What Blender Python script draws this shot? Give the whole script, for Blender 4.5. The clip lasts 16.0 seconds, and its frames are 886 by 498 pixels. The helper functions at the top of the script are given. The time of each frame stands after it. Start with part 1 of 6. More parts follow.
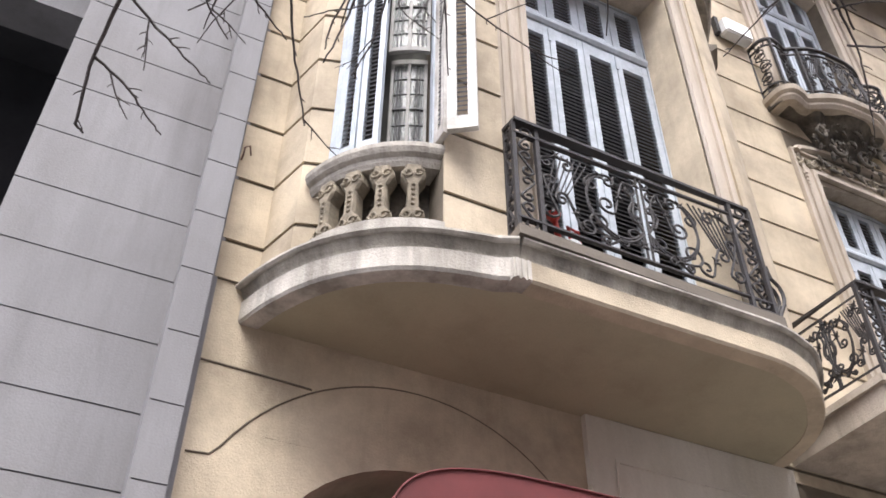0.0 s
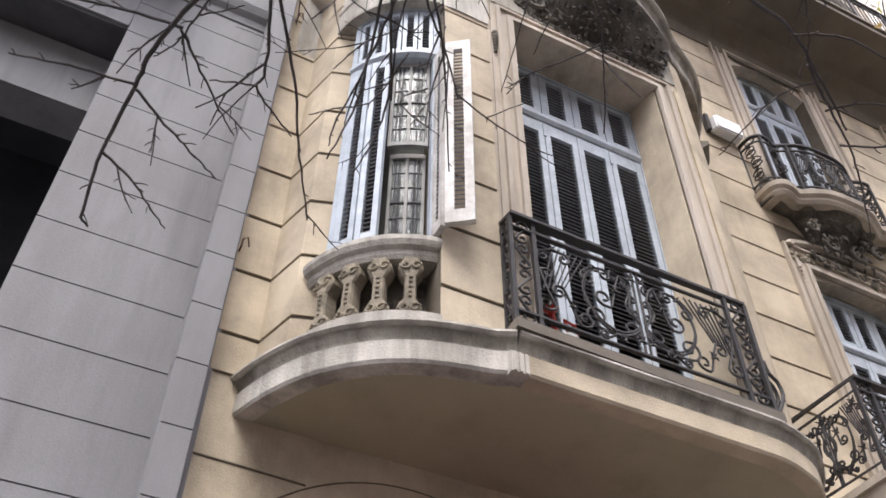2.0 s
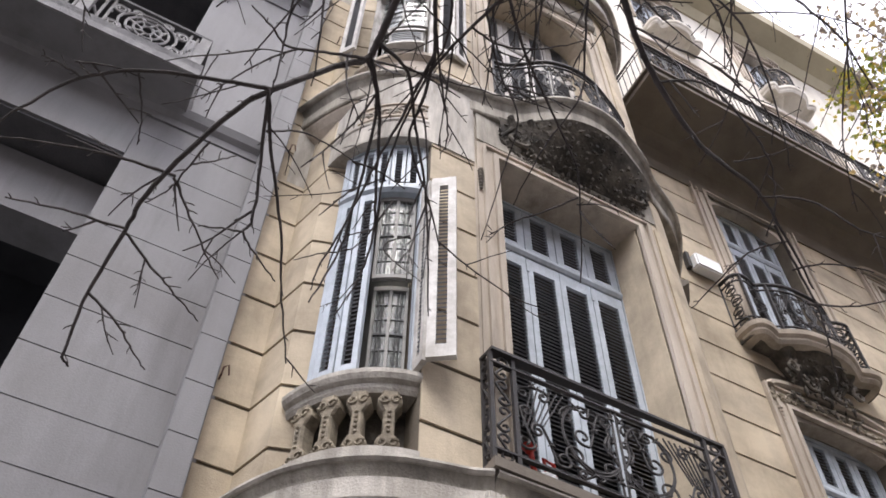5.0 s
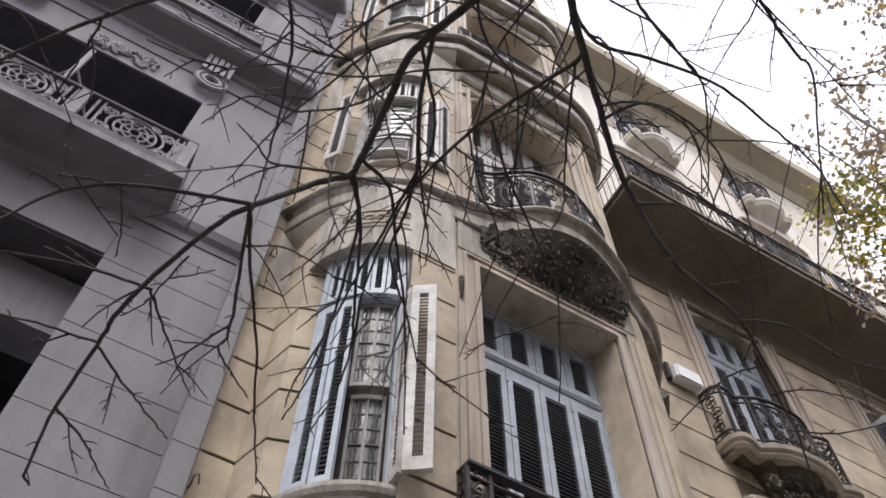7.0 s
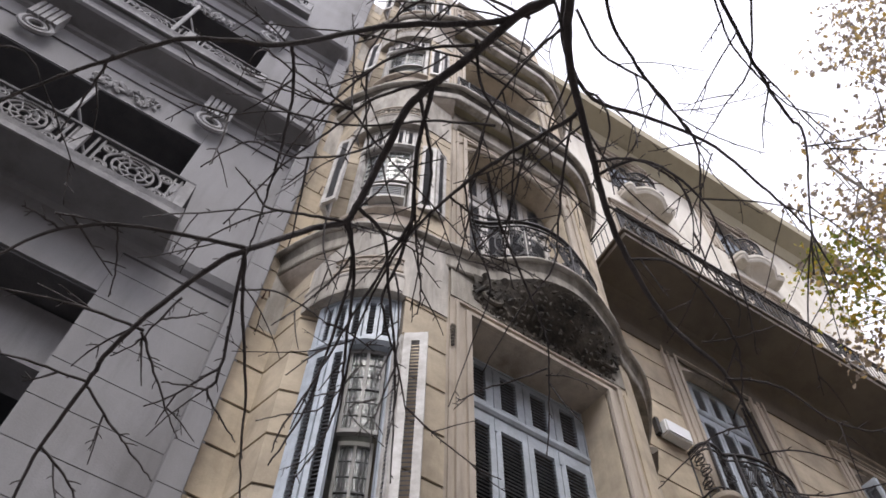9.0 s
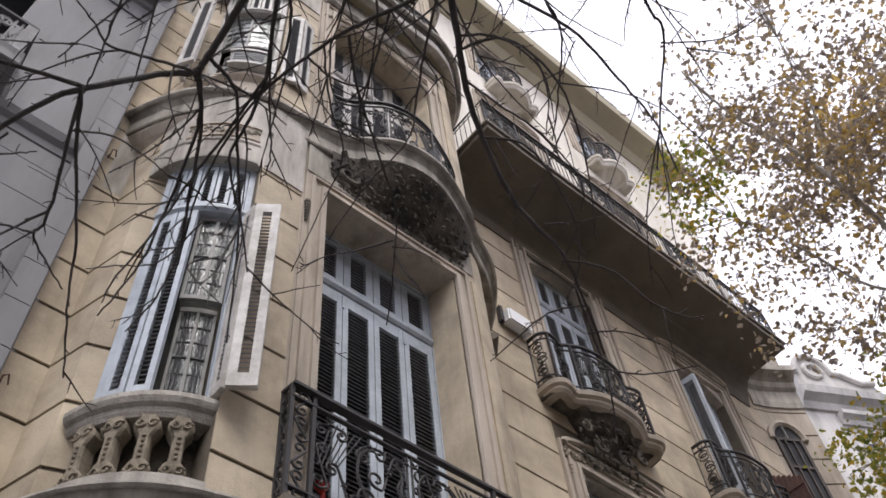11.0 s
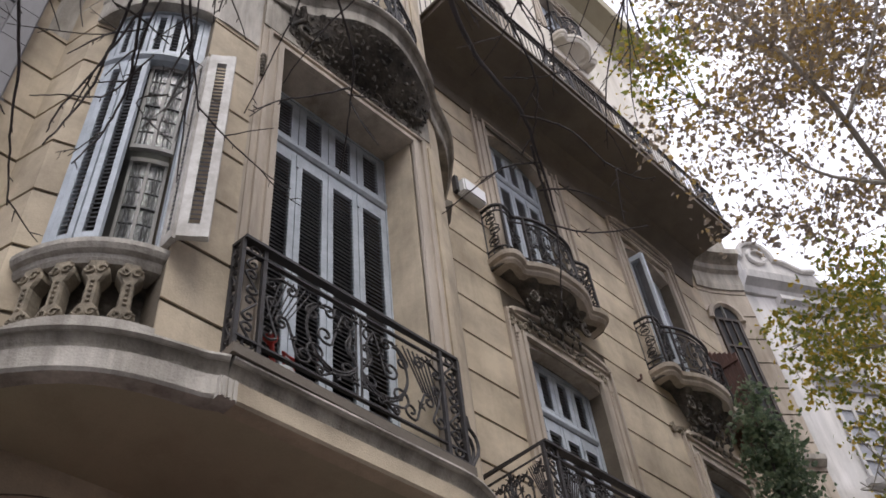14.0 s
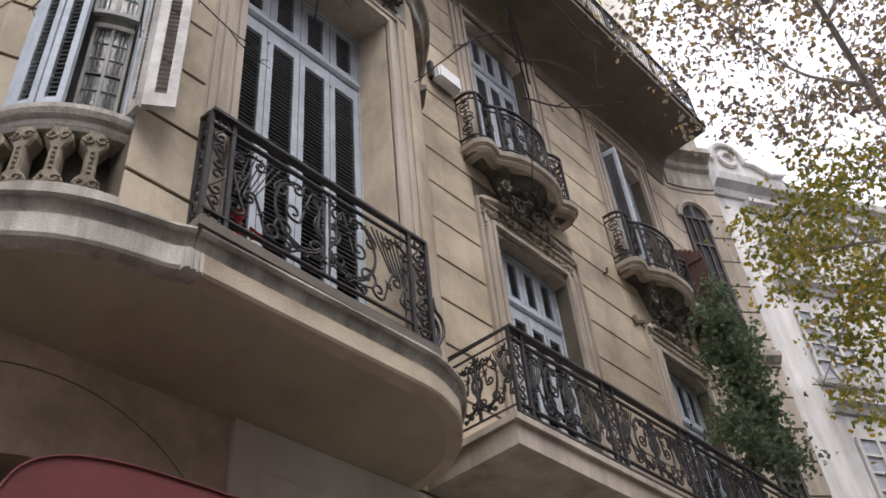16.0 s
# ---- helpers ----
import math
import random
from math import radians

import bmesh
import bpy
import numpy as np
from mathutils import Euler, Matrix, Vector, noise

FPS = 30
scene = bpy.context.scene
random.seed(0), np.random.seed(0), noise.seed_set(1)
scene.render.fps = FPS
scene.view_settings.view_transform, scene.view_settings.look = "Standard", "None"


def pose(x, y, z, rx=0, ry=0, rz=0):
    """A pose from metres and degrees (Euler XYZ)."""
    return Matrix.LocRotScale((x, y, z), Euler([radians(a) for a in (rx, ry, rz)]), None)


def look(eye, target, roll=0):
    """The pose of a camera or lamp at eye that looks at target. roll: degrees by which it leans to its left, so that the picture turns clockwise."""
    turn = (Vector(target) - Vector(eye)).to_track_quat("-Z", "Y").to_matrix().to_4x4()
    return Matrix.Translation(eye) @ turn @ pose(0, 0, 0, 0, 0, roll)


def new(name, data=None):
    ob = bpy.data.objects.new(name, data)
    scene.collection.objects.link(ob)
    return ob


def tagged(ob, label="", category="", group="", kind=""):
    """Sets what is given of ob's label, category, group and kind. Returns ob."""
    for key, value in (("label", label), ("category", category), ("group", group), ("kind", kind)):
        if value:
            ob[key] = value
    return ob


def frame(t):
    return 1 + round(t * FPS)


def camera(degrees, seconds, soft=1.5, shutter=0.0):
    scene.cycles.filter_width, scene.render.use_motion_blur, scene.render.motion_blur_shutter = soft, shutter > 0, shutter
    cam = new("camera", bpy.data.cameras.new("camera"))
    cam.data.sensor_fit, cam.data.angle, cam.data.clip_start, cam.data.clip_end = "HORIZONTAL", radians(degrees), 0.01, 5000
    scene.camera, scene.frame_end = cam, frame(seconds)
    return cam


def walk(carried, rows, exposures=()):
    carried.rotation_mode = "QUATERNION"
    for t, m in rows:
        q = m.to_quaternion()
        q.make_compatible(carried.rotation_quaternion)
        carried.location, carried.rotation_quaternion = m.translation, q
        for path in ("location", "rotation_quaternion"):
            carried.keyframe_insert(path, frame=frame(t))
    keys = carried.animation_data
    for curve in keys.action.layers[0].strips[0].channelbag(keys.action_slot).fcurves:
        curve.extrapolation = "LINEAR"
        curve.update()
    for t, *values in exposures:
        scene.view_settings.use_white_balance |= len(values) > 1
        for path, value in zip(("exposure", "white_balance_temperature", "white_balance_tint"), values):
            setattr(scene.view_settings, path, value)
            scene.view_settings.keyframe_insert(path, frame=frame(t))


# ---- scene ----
cam = camera(51.1, 16.0, soft=1.7)
PATH = [
    (0, (0.018, 0.1, 1.592), (0.673, 1.46, 2.904), 0.4),
    (0.5, (-0.003, 0.168, 1.645), (0.657, 1.486, 2.996), -0.0),
    (1, (-0.012, 0.152, 1.639), (0.634, 1.443, 3.023), 0.1),
    (1.5, (-0.011, 0.128, 1.612), (0.615, 1.395, 3.027), 0.1),
    (2, (-0.006, 0.099, 1.597), (0.601, 1.332, 3.05), 0.4),
    (2.5, (-0.008, 0.078, 1.579), (0.598, 1.272, 3.064), 0.0),
    (3, (-0.015, 0.051, 1.573), (0.57, 1.211, 3.094), 0.7),
    (3.5, (-0.017, 0.025, 1.558), (0.555, 1.147, 3.111), 0.6),
    (4, (-0.025, 0.016, 1.564), (0.534, 1.11, 3.142), 0.9),
    (6.5, (-0.035, -0.021, 1.633), (0.472, 0.893, 3.338), 0.7),
    (7, (-0.043, -0.031, 1.633), (0.442, 0.829, 3.373), 0.7),
    (7.5, (-0.049, -0.038, 1.632), (0.404, 0.776, 3.402), 0.9),
    (8, (-0.058, -0.061, 1.626), (0.345, 0.704, 3.429), 2.0),
    (8.2, (-0.061, -0.061, 1.624), (0.33, 0.695, 3.435), 2.7),
    (10.3, (-0.004, -0.011, 1.616), (0.679, 0.798, 3.313), -4.1),
    (10.5, (0.003, -0.011, 1.612), (0.726, 0.79, 3.296), -5.3),
    (11, (0.014, -0.011, 1.61), (0.827, 0.762, 3.266), -7.8),
    (11.5, (0.027, -0.009, 1.6), (0.914, 0.743, 3.227), -9.5),
    (12, (0.036, -0.004, 1.595), (0.959, 0.774, 3.19), -9.1),
    (12.5, (0.045, 0.002, 1.586), (0.997, 0.796, 3.156), -8.8),
    (13, (0.047, 0.011, 1.58), (1.022, 0.822, 3.127), -8.6),
    (13.5, (0.053, 0.025, 1.574), (1.048, 0.866, 3.091), -7.9),
    (14, (0.061, 0.035, 1.567), (1.076, 0.912, 3.05), -7.3),
    (14.5, (0.078, 0.049, 1.565), (1.126, 0.952, 3.009), -7.2),
    (15, (0.09, 0.069, 1.546), (1.17, 1.003, 2.947), -6.9),
    (15.5, (0.105, 0.075, 1.544), (1.234, 1.018, 2.899), -6.5),
    (16, (0.116, 0.084, 1.533), (1.279, 1.041, 2.85), -6.3),
]
walk(cam, [(t, look(eye, target, roll)) for t, eye, target, roll in PATH], [(0.0, 1.97), (1.5, 1.63), (3.0, 1.55), (4.0, 1.48), (6.5, 1.03), (8.0, 0.82), (10.5, 0.85), (12.5, 0.57), (14.0, 0.64), (16.0, 0.88)])

# ---- daylight: an overcast sky ----
world = bpy.data.worlds.new("overcast_sky")
scene.world = world
world.use_nodes = True
wn, wl = world.node_tree.nodes, world.node_tree.links
sky = wn.new("ShaderNodeTexSky")
sky.sky_type = "NISHITA"
sky.sun_disc = False
sky.sun_elevation, sky.sun_rotation = radians(61), radians(211)
sky.dust_density = 4.0
pale = wn.new("ShaderNodeHueSaturation")
pale.inputs["Saturation"].default_value = 0.12
veil = wn.new("ShaderNodeMix")
veil.data_type = "RGBA"
veil.inputs["Factor"].default_value = 0.75
veil.inputs["B"].default_value = (9.2, 9.1, 10.7, 1)
wl.new(sky.outputs[0], pale.inputs["Color"])
wl.new(pale.outputs[0], veil.inputs["A"])
wl.new(veil.outputs["Result"], wn["Background"].inputs["Color"])
wn["Background"].inputs["Strength"].default_value = 0.125
sun = bpy.data.lights.new("sun", "SUN")
sun.energy, sun.angle, sun.color = 1.2, radians(25), (1.0, 0.96, 0.92)
sun_ob = new("sun", sun)
sun_ob.matrix_world = look((0, 0, 30), (6.5, 11.0, 7.0))


# ---- materials ----
def material(name, base, rough=0.8, dark=None, scale=3.0, fine=60.0, bump=0.15, metal=0.0, streak=False, per_object=0.0, spec=0.4, drip=0.0):
    m = bpy.data.materials.new(name)
    m.use_nodes = True
    n, l = m.node_tree.nodes, m.node_tree.links
    p = n["Principled BSDF"]
    p.inputs["Roughness"].default_value, p.inputs["Metallic"].default_value = rough, metal
    p.inputs["Specular IOR Level"].default_value = spec
    place = n.new("ShaderNodeNewGeometry")
    wide = n.new("ShaderNodeTexNoise")
    wide.inputs["Scale"].default_value, wide.inputs["Detail"].default_value, wide.inputs["Roughness"].default_value = scale, 6, 0.65
    if streak:
        squash = n.new("ShaderNodeMapping")
        squash.inputs["Scale"].default_value = (1.0, 1.0, 0.16)
        l.new(place.outputs["Position"], squash.inputs["Vector"])
        l.new(squash.outputs[0], wide.inputs["Vector"])
    else:
        l.new(place.outputs["Position"], wide.inputs["Vector"])
    grain = n.new("ShaderNodeTexNoise")
    grain.inputs["Scale"].default_value, grain.inputs["Detail"].default_value = fine, 4
    l.new(place.outputs["Position"], grain.inputs["Vector"])
    ramp = n.new("ShaderNodeValToRGB")
    ramp.color_ramp.elements[0].position, ramp.color_ramp.elements[1].position = 0.36, 0.66
    l.new(wide.outputs["Fac"], ramp.inputs["Fac"])
    mix = n.new("ShaderNodeMix")
    mix.data_type = "RGBA"
    dark = dark or tuple(c * 0.72 for c in base)
    mix.inputs["A"].default_value, mix.inputs["B"].default_value = (*dark, 1), (*base, 1)
    l.new(ramp.outputs["Color"], mix.inputs["Factor"])
    speck = n.new("ShaderNodeMix")
    speck.data_type, speck.blend_type = "RGBA", "MULTIPLY"
    speck.inputs["Factor"].default_value = 0.35
    tone = n.new("ShaderNodeValToRGB")
    tone.color_ramp.elements[0].color, tone.color_ramp.elements[1].color = (0.62, 0.62, 0.62, 1), (1.1, 1.1, 1.1, 1)
    l.new(grain.outputs["Fac"], tone.inputs["Fac"])
    l.new(mix.outputs["Result"], speck.inputs["A"])
    l.new(tone.outputs["Color"], speck.inputs["B"])
    last = speck.outputs["Result"]
    if drip:
        # rain streaks: narrow across, long down the wall, kept to some stretches by a broad noise
        long_way = n.new("ShaderNodeMapping")
        long_way.inputs["Scale"].default_value = (3.2, 3.2, 0.40)
        l.new(place.outputs["Position"], long_way.inputs["Vector"])
        rain = n.new("ShaderNodeTexNoise")
        rain.inputs["Scale"].default_value, rain.inputs["Detail"].default_value, rain.inputs["Roughness"].default_value = 1.0, 5, 0.7
        l.new(long_way.outputs[0], rain.inputs["Vector"])
        patch = n.new("ShaderNodeTexNoise")
        patch.inputs["Scale"].default_value, patch.inputs["Detail"].default_value, patch.inputs["Distortion"].default_value = 0.9, 7, 0.6
        l.new(place.outputs["Position"], patch.inputs["Vector"])
        for tex, lo, hi, tint, share in ((rain, 0.50, 0.72, (0.50, 0.48, 0.46), drip), (patch, 0.52, 0.66, (0.66, 0.63, 0.58), drip * 0.75), (patch, 0.44, 0.34, (1.16, 1.17, 1.20), drip * 0.7)):
            keep = n.new("ShaderNodeMapRange")
            keep.inputs["From Min"].default_value, keep.inputs["From Max"].default_value = lo, hi
            keep.inputs["To Max"].default_value = share
            l.new(tex.outputs["Fac"], keep.inputs["Value"])
            stain = n.new("ShaderNodeMix")
            stain.data_type, stain.blend_type = "RGBA", "MULTIPLY"
            stain.inputs["B"].default_value = (*tint, 1)
            l.new(keep.outputs[0], stain.inputs["Factor"])
            l.new(last, stain.inputs["A"])
            last = stain.outputs["Result"]
    if per_object:
        info = n.new("ShaderNodeObjectInfo")
        span = n.new("ShaderNodeMapRange")
        span.inputs["To Min"].default_value, span.inputs["To Max"].default_value = 1 - per_object, 1 + per_object
        l.new(info.outputs["Random"], span.inputs["Value"])
        vary = n.new("ShaderNodeHueSaturation")
        l.new(span.outputs[0], vary.inputs["Value"])
        l.new(last, vary.inputs["Color"])
        last = vary.outputs[0]
    l.new(last, p.inputs["Base Color"])
    relief = n.new("ShaderNodeBump")
    relief.inputs["Strength"].default_value, relief.inputs["Distance"].default_value = bump, 0.02
    l.new(grain.outputs["Fac"], relief.inputs["Height"])
    l.new(relief.outputs[0], p.inputs["Normal"])
    return m


STUCCO = material("cream_stucco", (0.65, 0.55, 0.405), 0.9, (0.42, 0.35, 0.26), 1.9, 90, 0.25, per_object=0.05, drip=0.42)
TRIM = material("worn_trim_stucco", (0.62, 0.54, 0.445), 0.9, (0.39, 0.335, 0.275), 2.6, 70, 0.3, streak=True, drip=0.75)
UPPER = material("pale_upper_render", (0.82, 0.775, 0.70), 0.9, (0.62, 0.57, 0.48), 1.0, 60, 0.2, streak=True, drip=0.3)
PALE = material("pale_weathered_cornice", (0.66, 0.615, 0.55), 0.9, (0.31, 0.285, 0.25), 4.5, 60, 0.35, streak=True, drip=0.6)
GROOVE = material("dark_joint", (0.165, 0.135, 0.10), 0.95, None, 4, 50, 0.2)
# soot of the carvings; also painted shade in coves and the baluster recess
SOOT_SHADE = material("soot_and_shade_stucco", (0.185, 0.16, 0.13), 0.95, (0.055, 0.05, 0.044), 5.0, 40, 0.5)
BALUSTER = material("brown_weathered_baluster", (0.37, 0.315, 0.235), 0.95, (0.17, 0.145, 0.11), 9, 60, 0.3)
# grimy tone that also carries the deep shade under balconies
GRIME_SHADE = material("grime_and_shade_soffit", (0.21, 0.18, 0.145), 0.9, (0.14, 0.12, 0.10), 0.9, 60, 0.15, drip=0.3)
SASH = material("grey_sash_paint", (0.33, 0.32, 0.30), 0.7, (0.22, 0.21, 0.20), 6, 90, 0.15)
SOFFIT = material("painted_soffit", (0.48, 0.425, 0.30), 0.85, (0.40, 0.355, 0.25), 0.8, 80, 0.1, drip=0.2)
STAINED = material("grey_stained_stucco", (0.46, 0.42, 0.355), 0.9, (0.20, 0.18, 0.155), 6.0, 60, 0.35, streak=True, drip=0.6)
GREY = material("grey_painted_render", (0.30, 0.293, 0.30), 0.85, (0.215, 0.209, 0.214), 0.9, 90, 0.15, streak=True, per_object=0.03, drip=0.35)
GREY_DARK = material("dark_grey_joint_and_shade", (0.13, 0.127, 0.132), 0.95, None, 3, 60, 0.2)
GREY_PALE = material("pale_grey_relief", (0.42, 0.41, 0.41), 0.85, (0.26, 0.255, 0.26), 5, 60, 0.3, drip=0.5)
SHUTTER = material("blue_grey_shutter_paint", (0.56, 0.61, 0.67), 0.55, (0.41, 0.455, 0.50), 7, 120, 0.12, drip=0.3)
WHITE = material("off_white_shutter_paint", (0.68, 0.66, 0.63), 0.6, (0.42, 0.39, 0.355), 6, 110, 0.15, drip=0.4)
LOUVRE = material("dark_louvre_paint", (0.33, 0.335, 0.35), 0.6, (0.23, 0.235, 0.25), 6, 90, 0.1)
IRON = material("black_wrought_iron", (0.042, 0.040, 0.043), 0.6, (0.05, 0.044, 0.042), 9, 150, 0.25, spec=0.25)
BARK = material("grey_brown_bark", (0.11, 0.094, 0.090), 0.9, (0.06, 0.052, 0.05), 14, 160, 0.5)
PLANE_BARK = material("mottled_plane_bark", (0.56, 0.53, 0.47), 0.9, (0.33, 0.30, 0.26), 9, 90, 0.4)
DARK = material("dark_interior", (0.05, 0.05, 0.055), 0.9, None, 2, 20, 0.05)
LEAD = material("lead_came", (0.05, 0.05, 0.053), 0.7, None, 8, 90, 0.1, spec=0.2)
CURTAIN = material("pale_net_curtain", (0.085, 0.083, 0.076), 0.9, (0.045, 0.044, 0.04), 4, 120, 0.1)
AWNING = material("maroon_awning_canvas", (0.17, 0.035, 0.035), 0.75, (0.12, 0.028, 0.028), 3, 200, 0.15)
PLASTIC = material("white_plastic", (0.90, 0.90, 0.90), 0.35, (0.86, 0.86, 0.86), 3, 50, 0.03)
RED = material("red_plastic", (0.55, 0.05, 0.04), 0.5, None, 6, 60, 0.05)
BROWN = material("dark_brown_window_paint", (0.11, 0.088, 0.075), 0.7, (0.06, 0.05, 0.045), 5, 90, 0.2)
RUST = material("red_brown_painted_wood", (0.13, 0.065, 0.05), 0.8, (0.08, 0.042, 0.034), 5, 90, 0.3)
ASPHALT = material("asphalt", (0.05, 0.05, 0.052), 0.9, (0.04, 0.04, 0.041), 1.5, 150, 0.4)
PAVING = material("cement_paving", (0.15, 0.143, 0.135), 0.9, (0.105, 0.10, 0.095), 1.2, 80, 0.3, per_object=0.06)
OPPOSITE = material("beige_unseen_wall", (0.34, 0.31, 0.27), 0.9, (0.22, 0.20, 0.18), 0.4, 30, 0.1)
FAR_WHITE = material("white_painted_stucco", (0.62, 0.59, 0.55), 0.9, (0.40, 0.385, 0.36), 1.3, 40, 0.2, streak=True, drip=0.5)
ZINC = material("dull_roof_zinc", (0.30, 0.28, 0.27), 0.7, (0.2, 0.19, 0.18), 1.4, 40, 0.2, streak=True)


def glass_material():
    m = bpy.data.materials.new("window_glass")
    m.use_nodes = True
    p = m.node_tree.nodes["Principled BSDF"]
    p.inputs["Base Color"].default_value = (0.85, 0.88, 0.87, 1)
    p.inputs["Roughness"].default_value = 0.12
    p.inputs["Transmission Weight"].default_value = 0.9
    p.inputs["IOR"].default_value = 1.14
    return m


GLASS = glass_material()


def leaf_material(name, a, b, c):
    m = bpy.data.materials.new(name)
    m.use_nodes = True
    n, l = m.node_tree.nodes, m.node_tree.links
    p = n["Principled BSDF"]
    p.inputs["Roughness"].default_value = 0.6
    geo = n.new("ShaderNodeNewGeometry")
    ramp = n.new("ShaderNodeValToRGB")
    ramp.color_ramp.elements[0].color, ramp.color_ramp.elements[1].color = (*a, 1), (*c, 1)
    ramp.color_ramp.elements.new(0.55).color = (*b, 1)
    l.new(geo.outputs["Random Per Island"], ramp.inputs["Fac"])
    l.new(ramp.outputs[0], p.inputs["Base Color"])
    thin = n.new("ShaderNodeBsdfTranslucent")
    l.new(ramp.outputs[0], thin.inputs["Color"])
    both = n.new("ShaderNodeMixShader")
    both.inputs[0].default_value = 0.5
    l.new(p.outputs[0], both.inputs[1])
    l.new(thin.outputs[0], both.inputs[2])
    l.new(both.outputs[0], n["Material Output"].inputs["Surface"])
    return m


LEAF_BROWN = leaf_material("autumn_plane_leaf", (0.25, 0.21, 0.185), (0.33, 0.265, 0.185), (0.56, 0.39, 0.12))
LEAF_GOLD = leaf_material("golden_plane_leaf", (0.30, 0.21, 0.10), (0.50, 0.34, 0.10), (0.68, 0.46, 0.08))
LEAF_GREEN = leaf_material("yellow_green_leaf", (0.15, 0.20, 0.05), (0.38, 0.38, 0.07), (0.64, 0.42, 0.06))
LEAF_DARK = leaf_material("dark_green_leaf", (0.085, 0.125, 0.075), (0.14, 0.19, 0.11), (0.22, 0.27, 0.16))


# ---- mesh helpers ----
def part(name, bm, mat, parent=None, label="", smooth=False, kind=""):
    bmesh.ops.recalc_face_normals(bm, faces=bm.faces)
    me = bpy.data.meshes.new(name)
    bm.to_mesh(me)
    bm.free()
    me.materials.append(mat)
    if smooth:
        for poly in me.polygons:
            poly.use_smooth = True
    ob = new(name, me)
    ob.parent = parent
    return tagged(ob, label, kind=kind)


def thing(name, at, label, category, group="", kind=""):
    ob = new(name)
    ob.location = at
    ob.empty_display_size = 0.1
    bpy.context.view_layer.update()
    return tagged(ob, label, category, group, kind)


def wpart(name, bm, mat, parent, label="", smooth=False):
    """A part whose mesh is in world coordinates, under a thing with a location, or under such a part."""
    ob = part(name, bm, mat, None, label, smooth)
    if parent is not None:
        ob.parent = parent
        base = Vector((0, 0, 0))
        up = parent
        while up is not None:
            base += up.location
            up = up.parent
        ob.location = -base
    return ob


def box(bm, x0, x1, y0, y1, z0, z1):
    v = [bm.verts.new(p) for p in ((x0, y0, z0), (x1, y0, z0), (x1, y1, z0), (x0, y1, z0), (x0, y0, z1), (x1, y0, z1), (x1, y1, z1), (x0, y1, z1))]
    for f in ((0, 3, 2, 1), (4, 5, 6, 7), (0, 1, 5, 4), (1, 2, 6, 5), (2, 3, 7, 6), (3, 0, 4, 7)):
        bm.faces.new([v[i] for i in f])


def prism(bm, pts, z0, z1):
    lo = [bm.verts.new((x, y, z0)) for x, y in pts]
    hi = [bm.verts.new((x, y, z1)) for x, y in pts]
    n = len(pts)
    bm.faces.new(lo[::-1])
    bm.faces.new(hi)
    for i in range(n):
        bm.faces.new((lo[i], lo[(i + 1) % n], hi[(i + 1) % n], hi[i]))


def outward(pts):
    """Unit normals at the points of a plan line, to its right as one goes along it (towards the street)."""
    out = []
    for i in range(len(pts)):
        a, b = Vector(pts[max(i - 1, 0)]), Vector(pts[min(i + 1, len(pts) - 1)])
        d = (b - a).normalized()
        n = Vector((d.y, -d.x))
        if 0 < i < len(pts) - 1:
            e = (Vector(pts[i]) - a).normalized()
            m = Vector((e.y, -e.x))
            n = n / max(0.5, n.dot(m))
        out.append(n)
    return out


def sweep(bm, pts, profile):
    """Sweep a closed profile of (out, z) along a plan line."""
    nor = outward(pts)
    rings = [[bm.verts.new((p[0] + n.x * o, p[1] + n.y * o, z)) for o, z in profile] for p, n in zip(pts, nor)]
    k = len(profile)
    for a, b in zip(rings, rings[1:]):
        for i in range(k):
            bm.faces.new((a[i], a[(i + 1) % k], b[(i + 1) % k], b[i]))
    bm.faces.new(rings[0])
    bm.faces.new(rings[-1][::-1])


def ribbon(bm, pts, o0, o1, z0, z1):
    sweep(bm, pts, [(o0, z0), (o1, z0), (o1, z1), (o0, z1)])


def tube(bm, pts, r, n=6, r1=None):
    """A round bar or twig along points in space, tapering from r to r1."""
    pts = [Vector(p) for p in pts]
    r1 = r if r1 is None else r1
    rings, side = [], None
    for i, p in enumerate(pts):
        d = (pts[min(i + 1, len(pts) - 1)] - pts[max(i - 1, 0)])
        if d.length < 1e-7:
            d = Vector((0, 0, 1))
        d.normalize()
        if side is None:
            side = d.orthogonal().normalized()
        side = (side - d * side.dot(d))
        side = side.normalized() if side.length > 1e-5 else d.orthogonal().normalized()
        up = d.cross(side)
        rr = r + (r1 - r) * i / max(1, len(pts) - 1)
        rings.append([bm.verts.new(p + (side * math.cos(a) + up * math.sin(a)) * rr) for a in (2 * math.pi * j / n for j in range(n))])
    for a, b in zip(rings, rings[1:]):
        for j in range(n):
            bm.faces.new((a[j], a[(j + 1) % n], b[(j + 1) % n], b[j]))
    bm.faces.new(rings[0][::-1])
    bm.faces.new(rings[-1])


def arc(c, r, a0, a1, n):
    return [(c[0] + r * math.cos(radians(a0 + (a1 - a0) * i / n)), c[1] + r * math.sin(radians(a0 + (a1 - a0) * i / n))) for i in range(n + 1)]


def smooth_line(pts, n=8):
    """A smooth line through points of any dimension."""
    out = []
    p = [Vector(q) for q in pts]
    for i in range(len(p) - 1):
        a, b, c, d = p[max(i - 1, 0)], p[i], p[i + 1], p[min(i + 2, len(p) - 1)]
        for j in range(n):
            t = j / n
            out.append(0.5 * ((2 * b) + (c - a) * t + (2 * a - 5 * b + 4 * c - d) * t * t + (3 * b - a - 3 * c + d) * t * t * t))
    out.append(p[-1])
    return out

